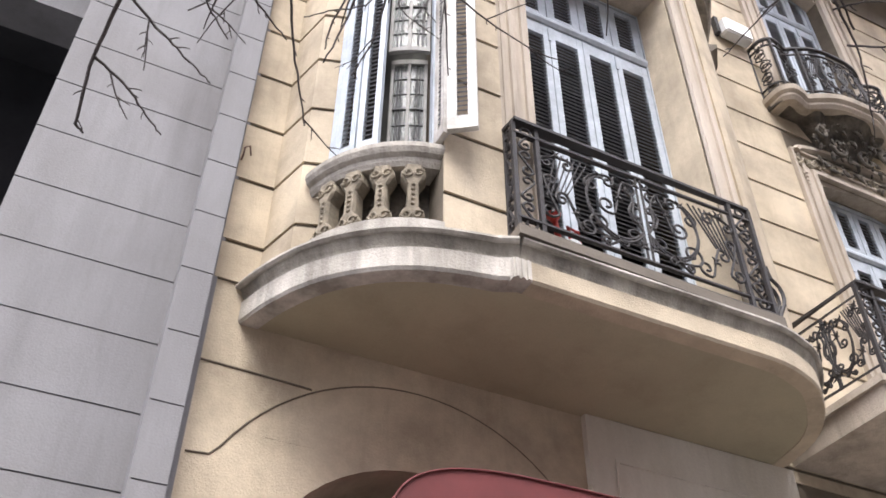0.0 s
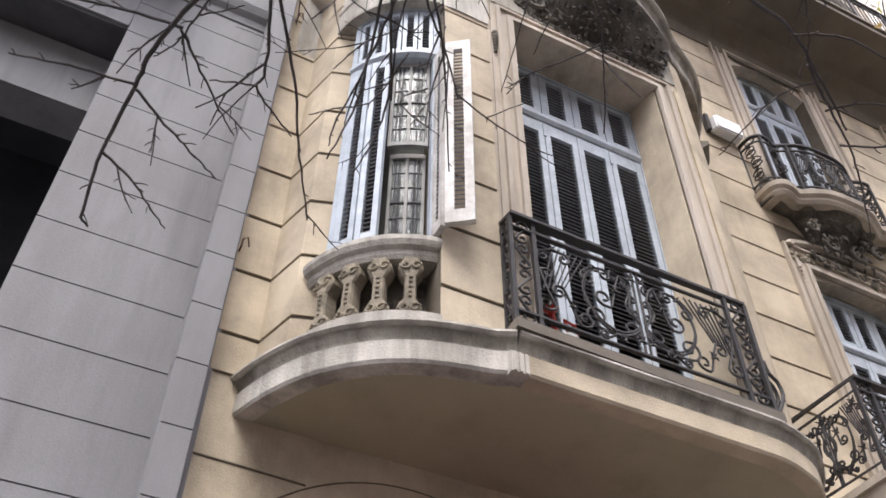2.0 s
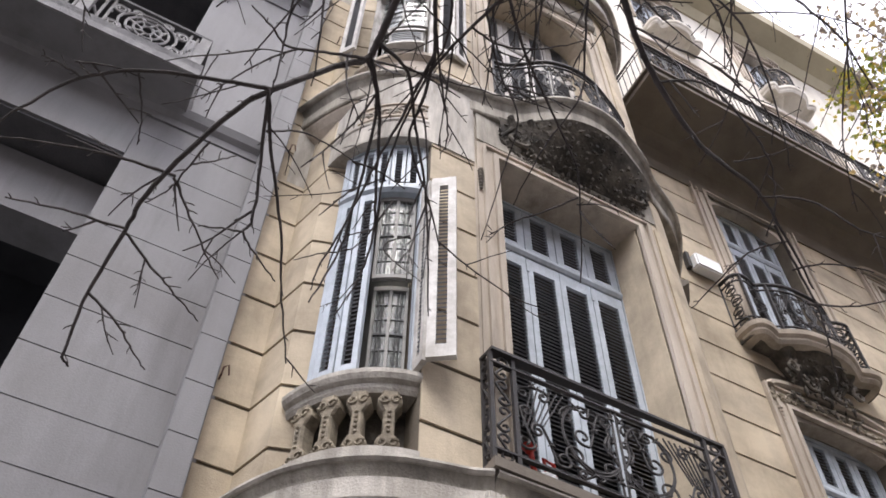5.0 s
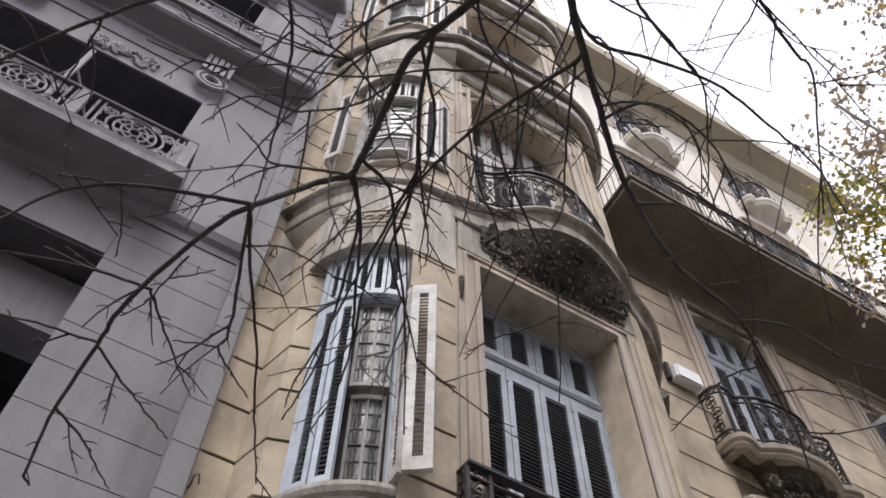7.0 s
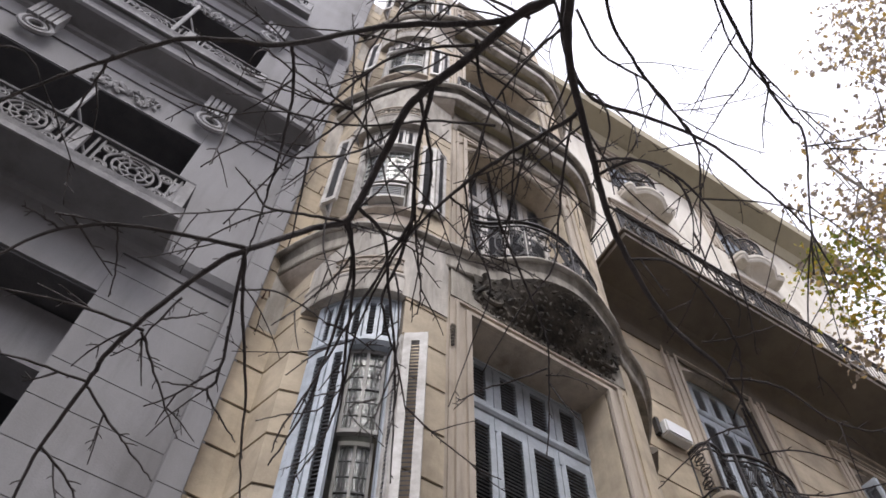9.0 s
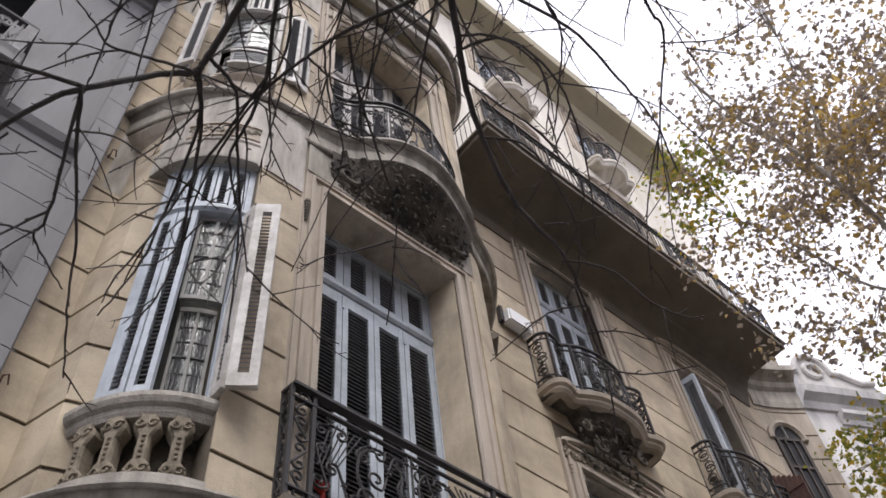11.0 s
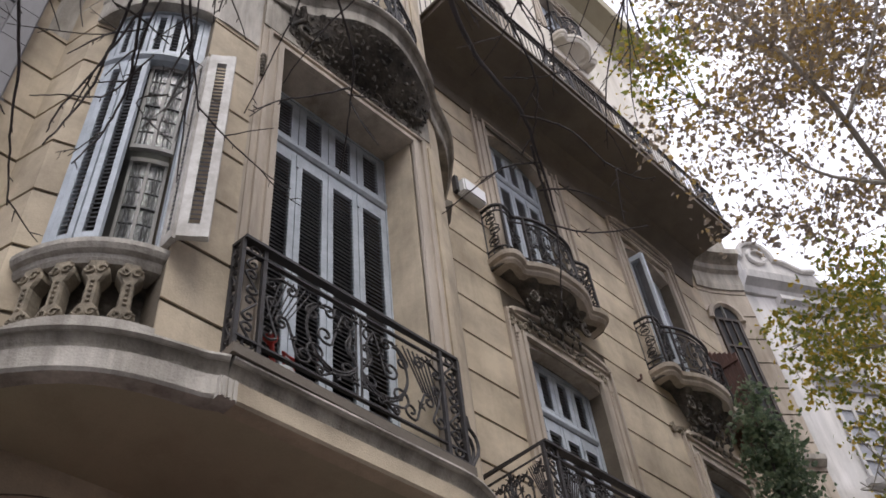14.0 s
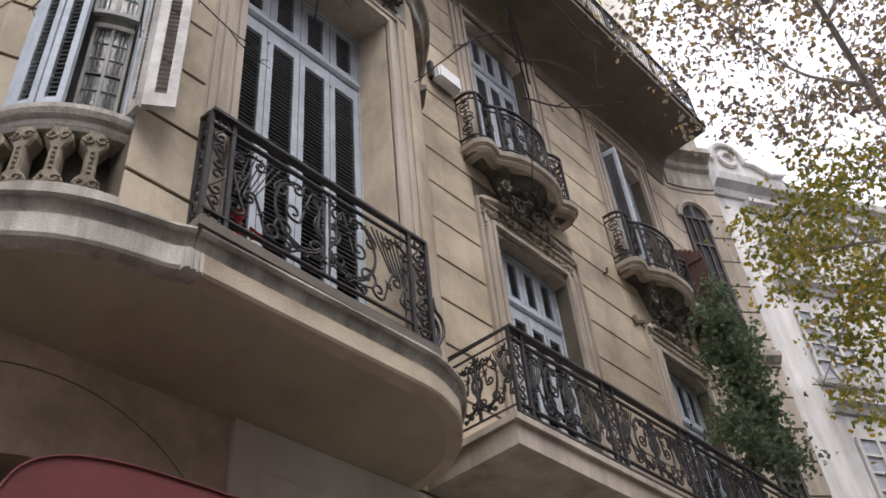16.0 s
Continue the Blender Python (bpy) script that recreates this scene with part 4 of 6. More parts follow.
belly = thing("railing_belly", (3.90, 3.38, 5.0), "bulging black iron end piece of the balcony railing", "railing")
for y in (3.325, 3.37, 3.415):
    bm = bmesh.new()
    bulge = [(3.885 + 0.085 * math.sin(math.pi * min(1.0, q / 9)) ** 1.5 * (0.4 if q > 6 else 1.0), y, 5.02 + 0.42 * q / 9) for q in range(10)]
    tube(bm, bulge, 0.013, 5)
    wpart("curved_bar", bm, IRON, belly)
bm = bmesh.new()
tube(bm, [(3.965, 3.325, 5.16), (3.965, 3.415, 5.16)], 0.012, 5)
wpart("tie", bm, IRON, belly)
# second-storey serpentine balcony
S2 = [Vector((p[0], p[1] + 0.06)) for p in SLAB2 if p[0] >= 2.02 and p[1] < 4.25]
railing(S2, 9.64, 10.70, [("post", 0.0, 0.07), ("lyre", 0.07, 0.42), ("lyre", 0.42, 0.70), ("post", 0.70, 0.76), ("lyre", 0.76, 0.94), ("post", 0.94, 1.0)], "black wrought-iron railing on a serpentine balcony", "bay railings")
S3 = [Vector((p[0], p[1] + 0.05)) for p in SLAB3 if 2.0 <= p[0] and p[1] < 3.9]
railing(S3, 14.2, 15.1, [("post", 0.0, 0.06), ("lyre", 0.06, 0.5), ("lyre", 0.5, 0.94), ("post", 0.94, 1.0)], "black wrought-iron railing of the third-storey balcony", "bay railings")
railing(S3, 18.42, 19.3, [("post", 0.0, 0.06), ("lyre", 0.06, 0.5), ("lyre", 0.5, 0.94), ("post", 0.94, 1.0)], "black wrought-iron railing of the attic balcony", "bay railings")
# lower right balcony
LR = [(4.87, 4.17), (4.90, 3.47), (11.2, 3.47)]
n1 = 0.70 / 7.0
cells = [("lyre", 0.0, n1), ("post", n1, n1 + 0.022)] + sum(([("lyre", n1 + 0.022 + 0.175 * i, n1 + 0.022 + 0.175 * i + 0.153), ("post", n1 + 0.175 * (i + 1), n1 + 0.022 + 0.175 * (i + 1))] for i in range(5)), [])
railing(LR, 4.97, 5.79, [c for c in cells if c[2] <= 1.001], "black wrought-iron railing of the long lower balcony", "street railings")
# long upper balcony
LU = [(4.78, 4.34), (4.78, 3.38), (11.25, 3.38), (11.25, 4.34)]
railing(LU, 13.01, 13.82, [("bars", 0.0, 0.114)] + [("bars" if i % 3 else "lyre", 0.114 + 0.0772 * i, 0.1912 + 0.0772 * i) for i in range(10)] + [("bars", 0.886, 1.0)], "black wrought-iron railing of the long upper balcony", "street railings")


# ---- small serpentine balconies on carved consoles ----
def small_balcony(cx, z, label, half=0.90):
    k = half / 0.90
    half_line = [(0.0, 3.94), (0.16, 3.945), (0.32, 3.975), (0.48, 4.05), (0.58, 4.10), (0.68, 4.07), (0.80, 4.06), (0.88, 4.12), (0.90, 4.22), (0.90, 4.36)]
    line = smooth_line([(cx - x * k, y) for x, y in half_line[::-1]] + [(cx + x * k, y) for x, y in half_line[1:]], 3)
    slab_ob = thing("small_balcony", (cx, WALL, z), label, "balcony", "small balconies")
    bm = bmesh.new()
    sweep(bm, line, [(-0.12, z - 0.16), (-0.03, z - 0.16), (0.0, z - 0.12), (0.0, z - 0.09), (0.035, z - 0.06), (0.045, z), (-0.12, z)])
    wpart("moulded_edge", bm, TRIM if z < 15 else UPPER, slab_ob, "weathered moulded edge")
    bm = bmesh.new()
    prism(bm, [(p[0], p[1] + 0.05) for p in line] + [(cx + 0.7 * k, 4.44), (cx - 0.7 * k, 4.44)], z - 0.15, z - 0.02)
    stone = SOOT_SHADE if z < 15 else UPPER
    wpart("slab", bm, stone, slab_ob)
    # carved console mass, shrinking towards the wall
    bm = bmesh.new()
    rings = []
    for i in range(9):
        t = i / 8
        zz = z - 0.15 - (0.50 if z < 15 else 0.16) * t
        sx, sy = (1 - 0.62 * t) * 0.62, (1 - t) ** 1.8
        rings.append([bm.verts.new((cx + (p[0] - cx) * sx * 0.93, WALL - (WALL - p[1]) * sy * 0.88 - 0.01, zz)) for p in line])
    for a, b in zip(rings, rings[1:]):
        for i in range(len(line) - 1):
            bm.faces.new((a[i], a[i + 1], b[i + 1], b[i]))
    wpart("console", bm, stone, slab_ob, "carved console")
    if z > 15:
        railing([Vector((p[0], p[1] + 0.045)) for p in line], z + 0.02, z + 0.88, [("post", 0.02, 0.14), ("bars", 0.14, 0.30), ("lyre", 0.30, 0.70), ("bars", 0.70, 0.86), ("post", 0.86, 0.98)], "black wrought-iron railing bulging round a small balcony", "street railings")
        return
    for s in (-1, 1):
        bm = bmesh.new()
        for j, (dx, rad) in enumerate(((0.46, 0.09), (0.20, 0.12))):
            pts = []
            for q in range(26):
                t = q / 25
                ang, rr = math.pi * (0.5 + 2.6 * t), rad * (1 - 0.8 * t)
                pts.append((cx + s * (dx * k + rr * math.cos(ang)), WALL - 0.20 + 0.05 * j, z - 0.42 - 0.1 * j + rr * math.sin(ang)))
            tube(bm, pts, 0.026, 6, 0.010)
        wpart("volute", bm, stone, slab_ob)
    bm = bmesh.new()
    for q in range(90):
        u, v = random.uniform(-0.5, 0.5) * k, random.random()
        acanthus(bm, (cx + u, WALL - 0.06 - 0.22 * (1 - v) * (1 - abs(u) * 0.7), z - 0.22 - 0.6 * v), 0.02 + 0.028 * random.random())
    wpart("carved_leaves", bm, stone, slab_ob)
    bm = bmesh.new()
    for q in range(80):
        u = random.uniform(-0.85, 0.85) * k
        acanthus(bm, (cx + u, WALL - 0.04, z - 0.86 + 0.16 * (1 - abs(u)) + random.uniform(-0.05, 0.05)), 0.022 + 0.026 * random.random())
    tagged(wpart("garland", bm, BALUSTER, slab_ob, "carved leaf garland"), kind="stuff")
    railing([Vector((p[0], p[1] + 0.045)) for p in line], z + 0.02, z + 0.88, [("post", 0.02, 0.14), ("post", 0.14, 0.30), ("lyre", 0.30, 0.70), ("post", 0.70, 0.86), ("post", 0.86, 0.98)], "black wrought-iron railing bulging round a small balcony", "street railings")


small_balcony(6.72, 9.18, "small serpentine stucco balcony on a sooty carved console")
small_balcony(9.68, 9.12, "small serpentine stucco balcony with a dark stained console")
small_balcony(7.0, 18.3, "pale small serpentine balcony of the attic storey", 0.58)
small_balcony(9.8, 18.3, "pale small serpentine balcony of the attic storey", 0.58)

# carved console under the serpentine bay balcony
con = thing("balcony_console", (3.1, BAYF, 9.2), "sooty carved leaf console under the serpentine balcony", "console")
sub = [p for p in SLAB2 if 2.25 <= p[0] <= 3.95 and p[1] < 3.6]
bm = bmesh.new()
rings = []
for i in range(8):
    t = i / 7
    rings.append([bm.verts.new((3.0 + (p[0] - 3.0) * (1 - 0.14 * t), BAYF - (BAYF - p[1] + 0.02) * (1 - t) ** 0.9 - 0.012, 9.27 - 0.42 * t)) for p in sub])
for a, b in zip(rings, rings[1:]):
    for i in range(len(sub) - 1):
        bm.faces.new((a[i], a[i + 1], b[i + 1], b[i]))
wpart("console_body", bm, SOOT_SHADE, con)
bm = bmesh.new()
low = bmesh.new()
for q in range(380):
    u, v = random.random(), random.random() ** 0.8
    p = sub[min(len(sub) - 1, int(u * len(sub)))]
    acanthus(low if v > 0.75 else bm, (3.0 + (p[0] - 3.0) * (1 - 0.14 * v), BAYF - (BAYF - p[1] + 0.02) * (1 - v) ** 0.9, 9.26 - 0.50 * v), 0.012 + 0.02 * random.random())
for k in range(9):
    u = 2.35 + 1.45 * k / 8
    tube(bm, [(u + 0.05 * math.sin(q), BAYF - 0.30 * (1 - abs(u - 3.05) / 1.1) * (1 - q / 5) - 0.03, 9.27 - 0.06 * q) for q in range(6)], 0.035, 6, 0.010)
wpart("carved_leaves", bm, SOOT_SHADE, con)
wpart("lower_leaves", low, SOOT_SHADE, con)
for s, x in ((-1, 2.45), (1, 3.75)):
    bm = bmesh.new()
    pts = [(x + s * 0.14 * (1 - 0.8 * q / 25) * math.cos(math.pi * (0.5 + 2.6 * q / 25)), BAYF - 0.08, 9.02 + 0.14 * (1 - 0.8 * q / 25) * math.sin(math.pi * (0.5 + 2.6 * q / 25))) for q in range(26)]
    tube(bm, pts, 0.03, 6, 0.012)
    wpart("volute", bm, SOOT_SHADE, con)
bm = bmesh.new()
for q in range(7):
    bmesh.ops.create_icosphere(bm, subdivisions=1, radius=0.03 - 0.002 * q, matrix=Matrix.Translation((2.07, BAYF - 0.03, 8.24 - 0.045 * q)))
tagged(part("pier_husks", bm, SOOT_SHADE), "small dark carved husk drop on the pier", "trim", kind="structure")

# a shutter leaf standing open on the farther facade window, and a cooler in the second bowed window
ajar = thing("open_shutter", (9.22, 4.3, 9.5), "blue-grey louvred shutter leaf standing open", "shutter")
shutter_leaf(ajar, (9.20, 4.345), (9.24, 4.09), 9.35, 11.55, SHUTTER, 0.05, 0.1)
shutter_leaf(ajar, (9.245, 4.09), (9.33, 4.33), 9.35, 11.55, SHUTTER, 0.05, 0.1)
cooler = thing("window_cooler", (1.4, 3.5, 10.18), "white-framed window air conditioner under an open sash", "air conditioner")
bm = bmesh.new()
ribbon(bm, bow(226, 251, 0.70, 4), 0.0, 0.14, 10.20, 10.50)
wpart("casing", bm, SASH, cooler)
for lo, hi in ((10.18, 10.215), (10.485, 10.52)):
    bm = bmesh.new()
    ribbon(bm, bow(225, 252, 0.70, 4), 0.0, 0.16, lo, hi)
    wpart("rim", bm, WHITE, cooler)
for k in range(5):
    bm = bmesh.new()
    ribbon(bm, bow(228, 249, 0.70, 4), 0.14, 0.148, 10.25 + 0.045 * k, 10.265 + 0.045 * k)
    wpart("grille_slat", bm, LOUVRE, cooler)

# ---- the grey neighbour: portico beams, balconies and relief ----
bm = bmesh.new()
box(bm, -12, -0.56, WALL + 0.30, WALL + 0.62, 7.05, 7.7)
wpart("portico_beam", bm, GREY, grey, "recessed grey beam over the dark portico")
# near-black sheets stand in for the portico's shade
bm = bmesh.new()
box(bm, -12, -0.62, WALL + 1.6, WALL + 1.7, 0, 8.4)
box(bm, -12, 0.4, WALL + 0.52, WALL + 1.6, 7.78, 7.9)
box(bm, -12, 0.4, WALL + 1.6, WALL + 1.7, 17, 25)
wpart("portico_back", bm, DARK, grey, "dark sheets standing for the shaded depth of the portico")
# loggia backs take the dark joint grey as painted shade
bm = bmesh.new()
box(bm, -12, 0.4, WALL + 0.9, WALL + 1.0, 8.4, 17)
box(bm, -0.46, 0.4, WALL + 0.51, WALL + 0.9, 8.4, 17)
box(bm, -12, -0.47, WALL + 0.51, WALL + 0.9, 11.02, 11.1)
wpart("loggia_back", bm, GREY_DARK, grey, "back wall of the grey loggias with shade put into its dark grey")
bm = bmesh.new()
sweep(bm, [(-12, WALL), (0.44, WALL), (0.44, WALL + 0.2)], [(0.0, 8.42), (0.02, 8.42), (0.03, 8.50), (0.07, 8.54), (0.10, 8.62), (0.0, 8.62)])
wpart("string_course", bm, GREY, grey, "grey moulded string course")
bm = bmesh.new()
box(bm, -12, -0.554, WALL - 0.02, WALL - 0.002, 7.78, 8.42)
box(bm, -0.55, 0.42, WALL - 0.012, WALL - 0.002, 8.62, 25)
box(bm, -12, -0.554, WALL - 0.012, WALL - 0.002, 11.02, 12.1)
wpart("render_field", bm, GREY, grey)
bm = bmesh.new()
sweep(bm, [(-12, WALL), (0.43, WALL), (0.43, WALL + 0.2)], [(0.0, 11.58), (0.03, 11.58), (0.04, 11.63), (0.025, 11.66), (0.025, 11.90), (0.06, 11.93), (0.07, 12.0), (0.10, 12.02), (0.30, 12.10), (0.33, 12.14), (0.33, 12.30), (0.36, 12.34), (0.36, 12.38), (0.0, 12.395)])
wpart("string_course", bm, GREY, grey, "deep grey moulded cornice under the balcony")
bm = bmesh.new()
sweep(bm, [(-12, WALL), (0.43, WALL), (0.43, WALL + 0.2)], [(0.0, 15.38), (0.03, 15.38), (0.04, 15.43), (0.025, 15.46), (0.025, 15.70), (0.06, 15.73), (0.10, 15.82), (0.32, 15.92), (0.36, 15.96), (0.36, 16.15), (0.0, 16.18)])
wpart("string_course", bm, GREY, grey, "deep grey moulded cornice under the topmost balcony")


def grey_balcony(z, zr, label, yf=3.92):
    ob = thing("grey_balcony", (-2.0, WALL, z), label, "balcony", "grey balconies")
    bm = bmesh.new()
    box(bm, -12, -0.30, yf, WALL - 0.003, z, z + 0.10)
    wpart("slab", bm, GREY, ob)
    bm = bmesh.new()
    sweep(bm, [(-12, yf), (-0.30, yf), (-0.30, 4.3)], [(0.0, z - 0.02), (0.02, z - 0.02), (0.03, z + 0.05), (0.05, z + 0.11), (0.0, z + 0.12)])
    wpart("moulded_edge", bm, GREY_PALE, ob)
    at, length = rail_map([(-6.3, yf + 0.03), (-0.33, yf + 0.03)])
    bm = bmesh.new()
    ribbon(bm, [(-6.3, yf + 0.03), (-0.33, yf + 0.03), (-0.33, 4.33)], -0.03, 0.03, zr - 0.035, zr)
    wpart("top_rail", bm, GREY_DARK, ob)
    h = zr - z - 0.16
    for k in range(6):
        u1 = length - 0.02 - 0.98 * k
        bm = bmesh.new()
        p = at(u1 - 0.02, z)
        box(bm, p[0] - 0.05, p[0] + 0.04, yf, yf + 0.06, z + 0.12, zr - 0.035)
        wpart("pedestal", bm, GREY_PALE, ob)
        bm = bmesh.new()
        def spot(c, v):
            return at(u1 - 0.07 - 0.84 * c, z + 0.13 + h * v)
        for rx, rv in ((0.30, 0.46), (0.22, 0.36), (0.14, 0.25), (0.06, 0.12)):
            tube(bm, [spot(0.5 + rx * math.cos(0.35 * q), 0.5 + rv * math.sin(0.35 * q)) for q in range(19)], 0.013, 5)
        for q in range(8):
            tube(bm, [spot(0.5 + 0.06 * math.cos(0.785 * q), 0.5 + 0.12 * math.sin(0.785 * q)), spot(0.5 + 0.21 * math.cos(0.785 * q + 0.3), 0.5 + 0.34 * math.sin(0.785 * q + 0.3))], 0.010, 4)
        for c in (0.03, 0.10, 0.90, 0.97):
            tube(bm, [spot(c, 0.0), spot(c, 1.0)], 0.014, 5)
        for c, v, turn in ((0.18, 0.22, 1), (0.82, 0.22, -1), (0.18, 0.78, -1), (0.82, 0.78, 1), (0.34, 0.90, 1), (0.66, 0.90, -1), (0.34, 0.10, -1), (0.66, 0.10, 1)):
            rad = 0.095 if v in (0.22, 0.78) else 0.06
            tube(bm, [spot(c + turn * rad * (1 - 0.8 * q / 18) * math.cos(4.2 * math.pi * q / 18), v + rad * 1.5 * (1 - 0.8 * q / 18) * math.sin(4.2 * math.pi * q / 18)) for q in range(19)], 0.012, 5)
        for q in range(16):
            acanthus(bm, spot(random.random(), random.random()), 0.018 + 0.014 * random.random())
        wpart("scroll_panel", bm, GREY_PALE, ob, "pale grey scrollwork panel")
    return ob


grey_balcony(8.60, 9.30, "grey balcony with pale scrollwork parapet and dark rail")
grey_balcony(12.40, 12.95, "upper grey balcony with pale scrollwork parapet", 3.97)
grey_balcony(16.2, 16.9, "topmost grey balcony with pale scrollwork parapet")


# pilaster with a scrolled capital and carved swags between the balconies
for n, (x, z) in enumerate(((-0.56, 11.60), (-2.62, 11.60), (-0.56, 15.4))):
    pil = thing("fluted_pilaster", (x, WALL, z), "grey fluted pilaster capital with a round boss", "pilaster", "grey pilasters")
    for k in range(5):
        bm = bmesh.new()
        prism(bm, [(x - 0.20 + 0.07 * k, WALL - 0.16), (x - 0.15 + 0.07 * k, WALL - 0.16), (x - 0.15 + 0.07 * k, WALL - 0.012), (x - 0.20 + 0.07 * k, WALL - 0.012)], z - 0.02, z + 0.42)
        wpart("flute", bm, GREY_PALE, pil)
    bm = bmesh.new()
    for rad in (0.17, 0.10):
        tube(bm, [(x - 0.03 + rad * math.cos(0.3 * q), WALL - 0.10, z - 0.16 + rad * math.sin(0.3 * q)) for q in range(22)], 0.03, 6)
    wpart("boss", bm, GREY_PALE, pil)
    bm = bmesh.new()
    for q in range(120):
        acanthus(bm, (x - 0.95 + random.uniform(-0.36, 0.36), WALL - 0.03, z - 0.36 + random.uniform(-0.13, 0.13)), 0.02 + 0.03 * random.random())
    tagged(part("grey_swag_%d" % n, bm, GREY_PALE), "grey carved foliage swag on the wall", "trim", kind="structure")
    bm = bmesh.new()
    for q in range(30):
        acanthus(bm, (x + 0.70 + random.uniform(-0.16, 0.16), WALL - 0.03, z + (4.85 if n == 0 else 1.05) + random.uniform(-0.3, 0.3)), 0.025 + 0.03 * random.random())
    tagged(part("grey_rosette_%d" % n, bm, GREY_PALE), "grey carved rosette on the wall", "trim", kind="structure")

# pale posts with guy rods standing on the grey balconies
for x, z in ((-1.59, 8.70), (-1.55, 12.5)):
    post = thing("balcony_post", (x, 3.97, z), "pale painted metal post with slanting rods on a balcony", "post", "balcony posts")
    bm = bmesh.new()
    box(bm, x - 0.022, x + 0.022, 3.95, 3.99, z, z + 1.42)
    wpart("upright", bm, GREY_PALE, post)
    for dx, dz in ((0.42, 0.45), (-0.34, 0.80)):
        bm = bmesh.new()
        tube(bm, [(x, 3.99, z + 1.0), (x + dx, 4.33, z + dz)], 0.014, 6)
        wpart("rod", bm, GREY_PALE, post)

# ---- the far bay of the cream house ----
CANT = [(11.48, 4.36), (11.75, 4.25), (12.05, 4.07), (12.28, 3.90)]
bm = bmesh.new()
prism(bm, CANT + [(12.37, 3.95), (12.42, 4.9), (11.505, 4.9)], 0.0, 14.4)
far_bay = tagged(part("wall_far_bay", bm, GROOVE), "far rounded bay of the cream house", "wall", kind="structure")
curved_courses(far_bay, CANT, 0.2, 12.75, TRIM)
bm = bmesh.new()
sweep(bm, CANT, [(0.0, 12.50), (0.04, 12.50), (0.06, 12.60), (0.06, 12.86), (0.12, 12.92), (0.14, 13.02), (0.26, 13.10), (0.32, 13.14), (0.32, 13.26), (0.0, 13.32)])
wpart("cornice", bm, PALE, far_bay, "pale moulded cornice")
bm = bmesh.new()
ribbon(bm, CANT, 0.0, 0.02, 13.5, 14.4)
wpart("parapet", bm, PALE, far_bay)


def canted_window(a, b, z0, z1, label):
    """A narrow arched window standing slightly proud of the far bay, with dark blinds."""
    m = (Vector(a) + Vector(b)) / 2
    w = (Vector(b) - Vector(a)).length
    win = thing("arched_window", (m.x, m.y, z0), label, "window", "far bay windows")
    bm = bmesh.new()
    plate(bm, a, b, 0.0, w, 0.015, 0.02, z0, z1)
    wpart("blind", bm, DARK, win, "dark lowered blind")
    for u in (0.0, w * 0.30, w * 0.62, w - 0.05):
        bm = bmesh.new()
        plate(bm, a, b, u, u + (0.05 if u in (0.0, w - 0.05) else 0.025), 0.0, 0.055, z0, z1)
        wpart("frame", bm, BROWN, win)
    bm = bmesh.new()
    arch_pts = [lerp2(a, b, w / 2 + w / 2 * math.cos(math.pi * q / 10)) for q in range(11)]
    front = [bm.verts.new((p.x, p.y - 0.02, z1 + 0.30 * math.sin(math.pi * q / 10))) for q, p in enumerate(arch_pts)]
    bm.faces.new(front)
    wpart("fanlight", bm, DARK, win, "dark arched fanlight")
    bm = bmesh.new()
    mid2 = lerp2(a, b, w * 0.44)
    tube(bm, [(mid2.x, mid2.y - 0.04, z1), (mid2.x, mid2.y - 0.04, z1 + 0.29)], 0.025, 4)
    wpart("mullion", bm, SASH, win)
    for z in (z0, z0 + (z1 - z0) * 0.22, z0 + (z1 - z0) * 0.42, z0 + (z1 - z0) * 0.74, z1 - 0.05):
        bm = bmesh.new()
        plate(bm, a, b, 0.0, w, 0.0, 0.05, z, z + 0.05)
        wpart("crossbar", bm, BROWN, win)
    bm = bmesh.new()
    pts = [(*lerp2(a, b, w / 2 + (w / 2 + 0.06) * math.cos(math.pi * q / 12)), z1 - 0.02 + 0.36 * math.sin(math.pi * q / 12)) for q in range(13)]
    tube(bm, [(p[0], p[1] - 0.03, p[2]) for p in pts], 0.06, 6)
    wpart("arch_moulding", bm, TRIM, win)
    return win


canted_window((11.56, 4.325), (11.97, 4.11), 9.3, 11.75, "narrow arched window with dark brown frames and lowered blinds in the far bay")
canted_window((11.60, 4.30), (11.97, 4.11), 5.2, 7.5, "narrow brown-framed window low in the far bay")
bm = bmesh.new()
sweep(bm, CANT, [(0.0, 8.88), (0.04, 8.88), (0.12, 8.96), (0.13, 9.04), (0.0, 9.04)])
wpart("string_course", bm, PALE, far_bay, "pale balcony ledge")

# red-brown boards screening the end of the small balcony
screen = thing("board_screen", (10.62, 4.1, 8.9), "red-brown painted boards screening a balcony end", "screen")
for k in range(7):
    bm = bmesh.new()
    y = 3.86 + 0.07 * k
    box(bm, 10.60, 10.625, y, y + 0.064, 8.55, 10.15 + 0.05 * k)
    wpart("board", bm, RUST, screen)
for z in (8.75, 9.5, 10.0):
    bm = bmesh.new()
    box(bm, 10.585, 10.60, 3.86, 4.34, z, z + 0.07)
    wpart("crosspiece", bm, RUST, screen)

# ---- fittings on the cream front ----
ac = thing("air_conditioner", (5.66, WALL, 10.1), "white air conditioner cover on a dark wall bracket", "air conditioner")
bm = bmesh.new()
box(bm, 5.42, 5.80, 4.20, 4.335, 10.06, 10.30)
bmesh.ops.bevel(bm, geom=list(bm.edges), offset=0.02, segments=2, affect="EDGES")
wpart("housing", bm, PLASTIC, ac)
bm = bmesh.new()
box(bm, 5.36, 5.41, 4.28, 4.345, 10.08, 10.36)
wpart("bracket", bm, IRON, ac)

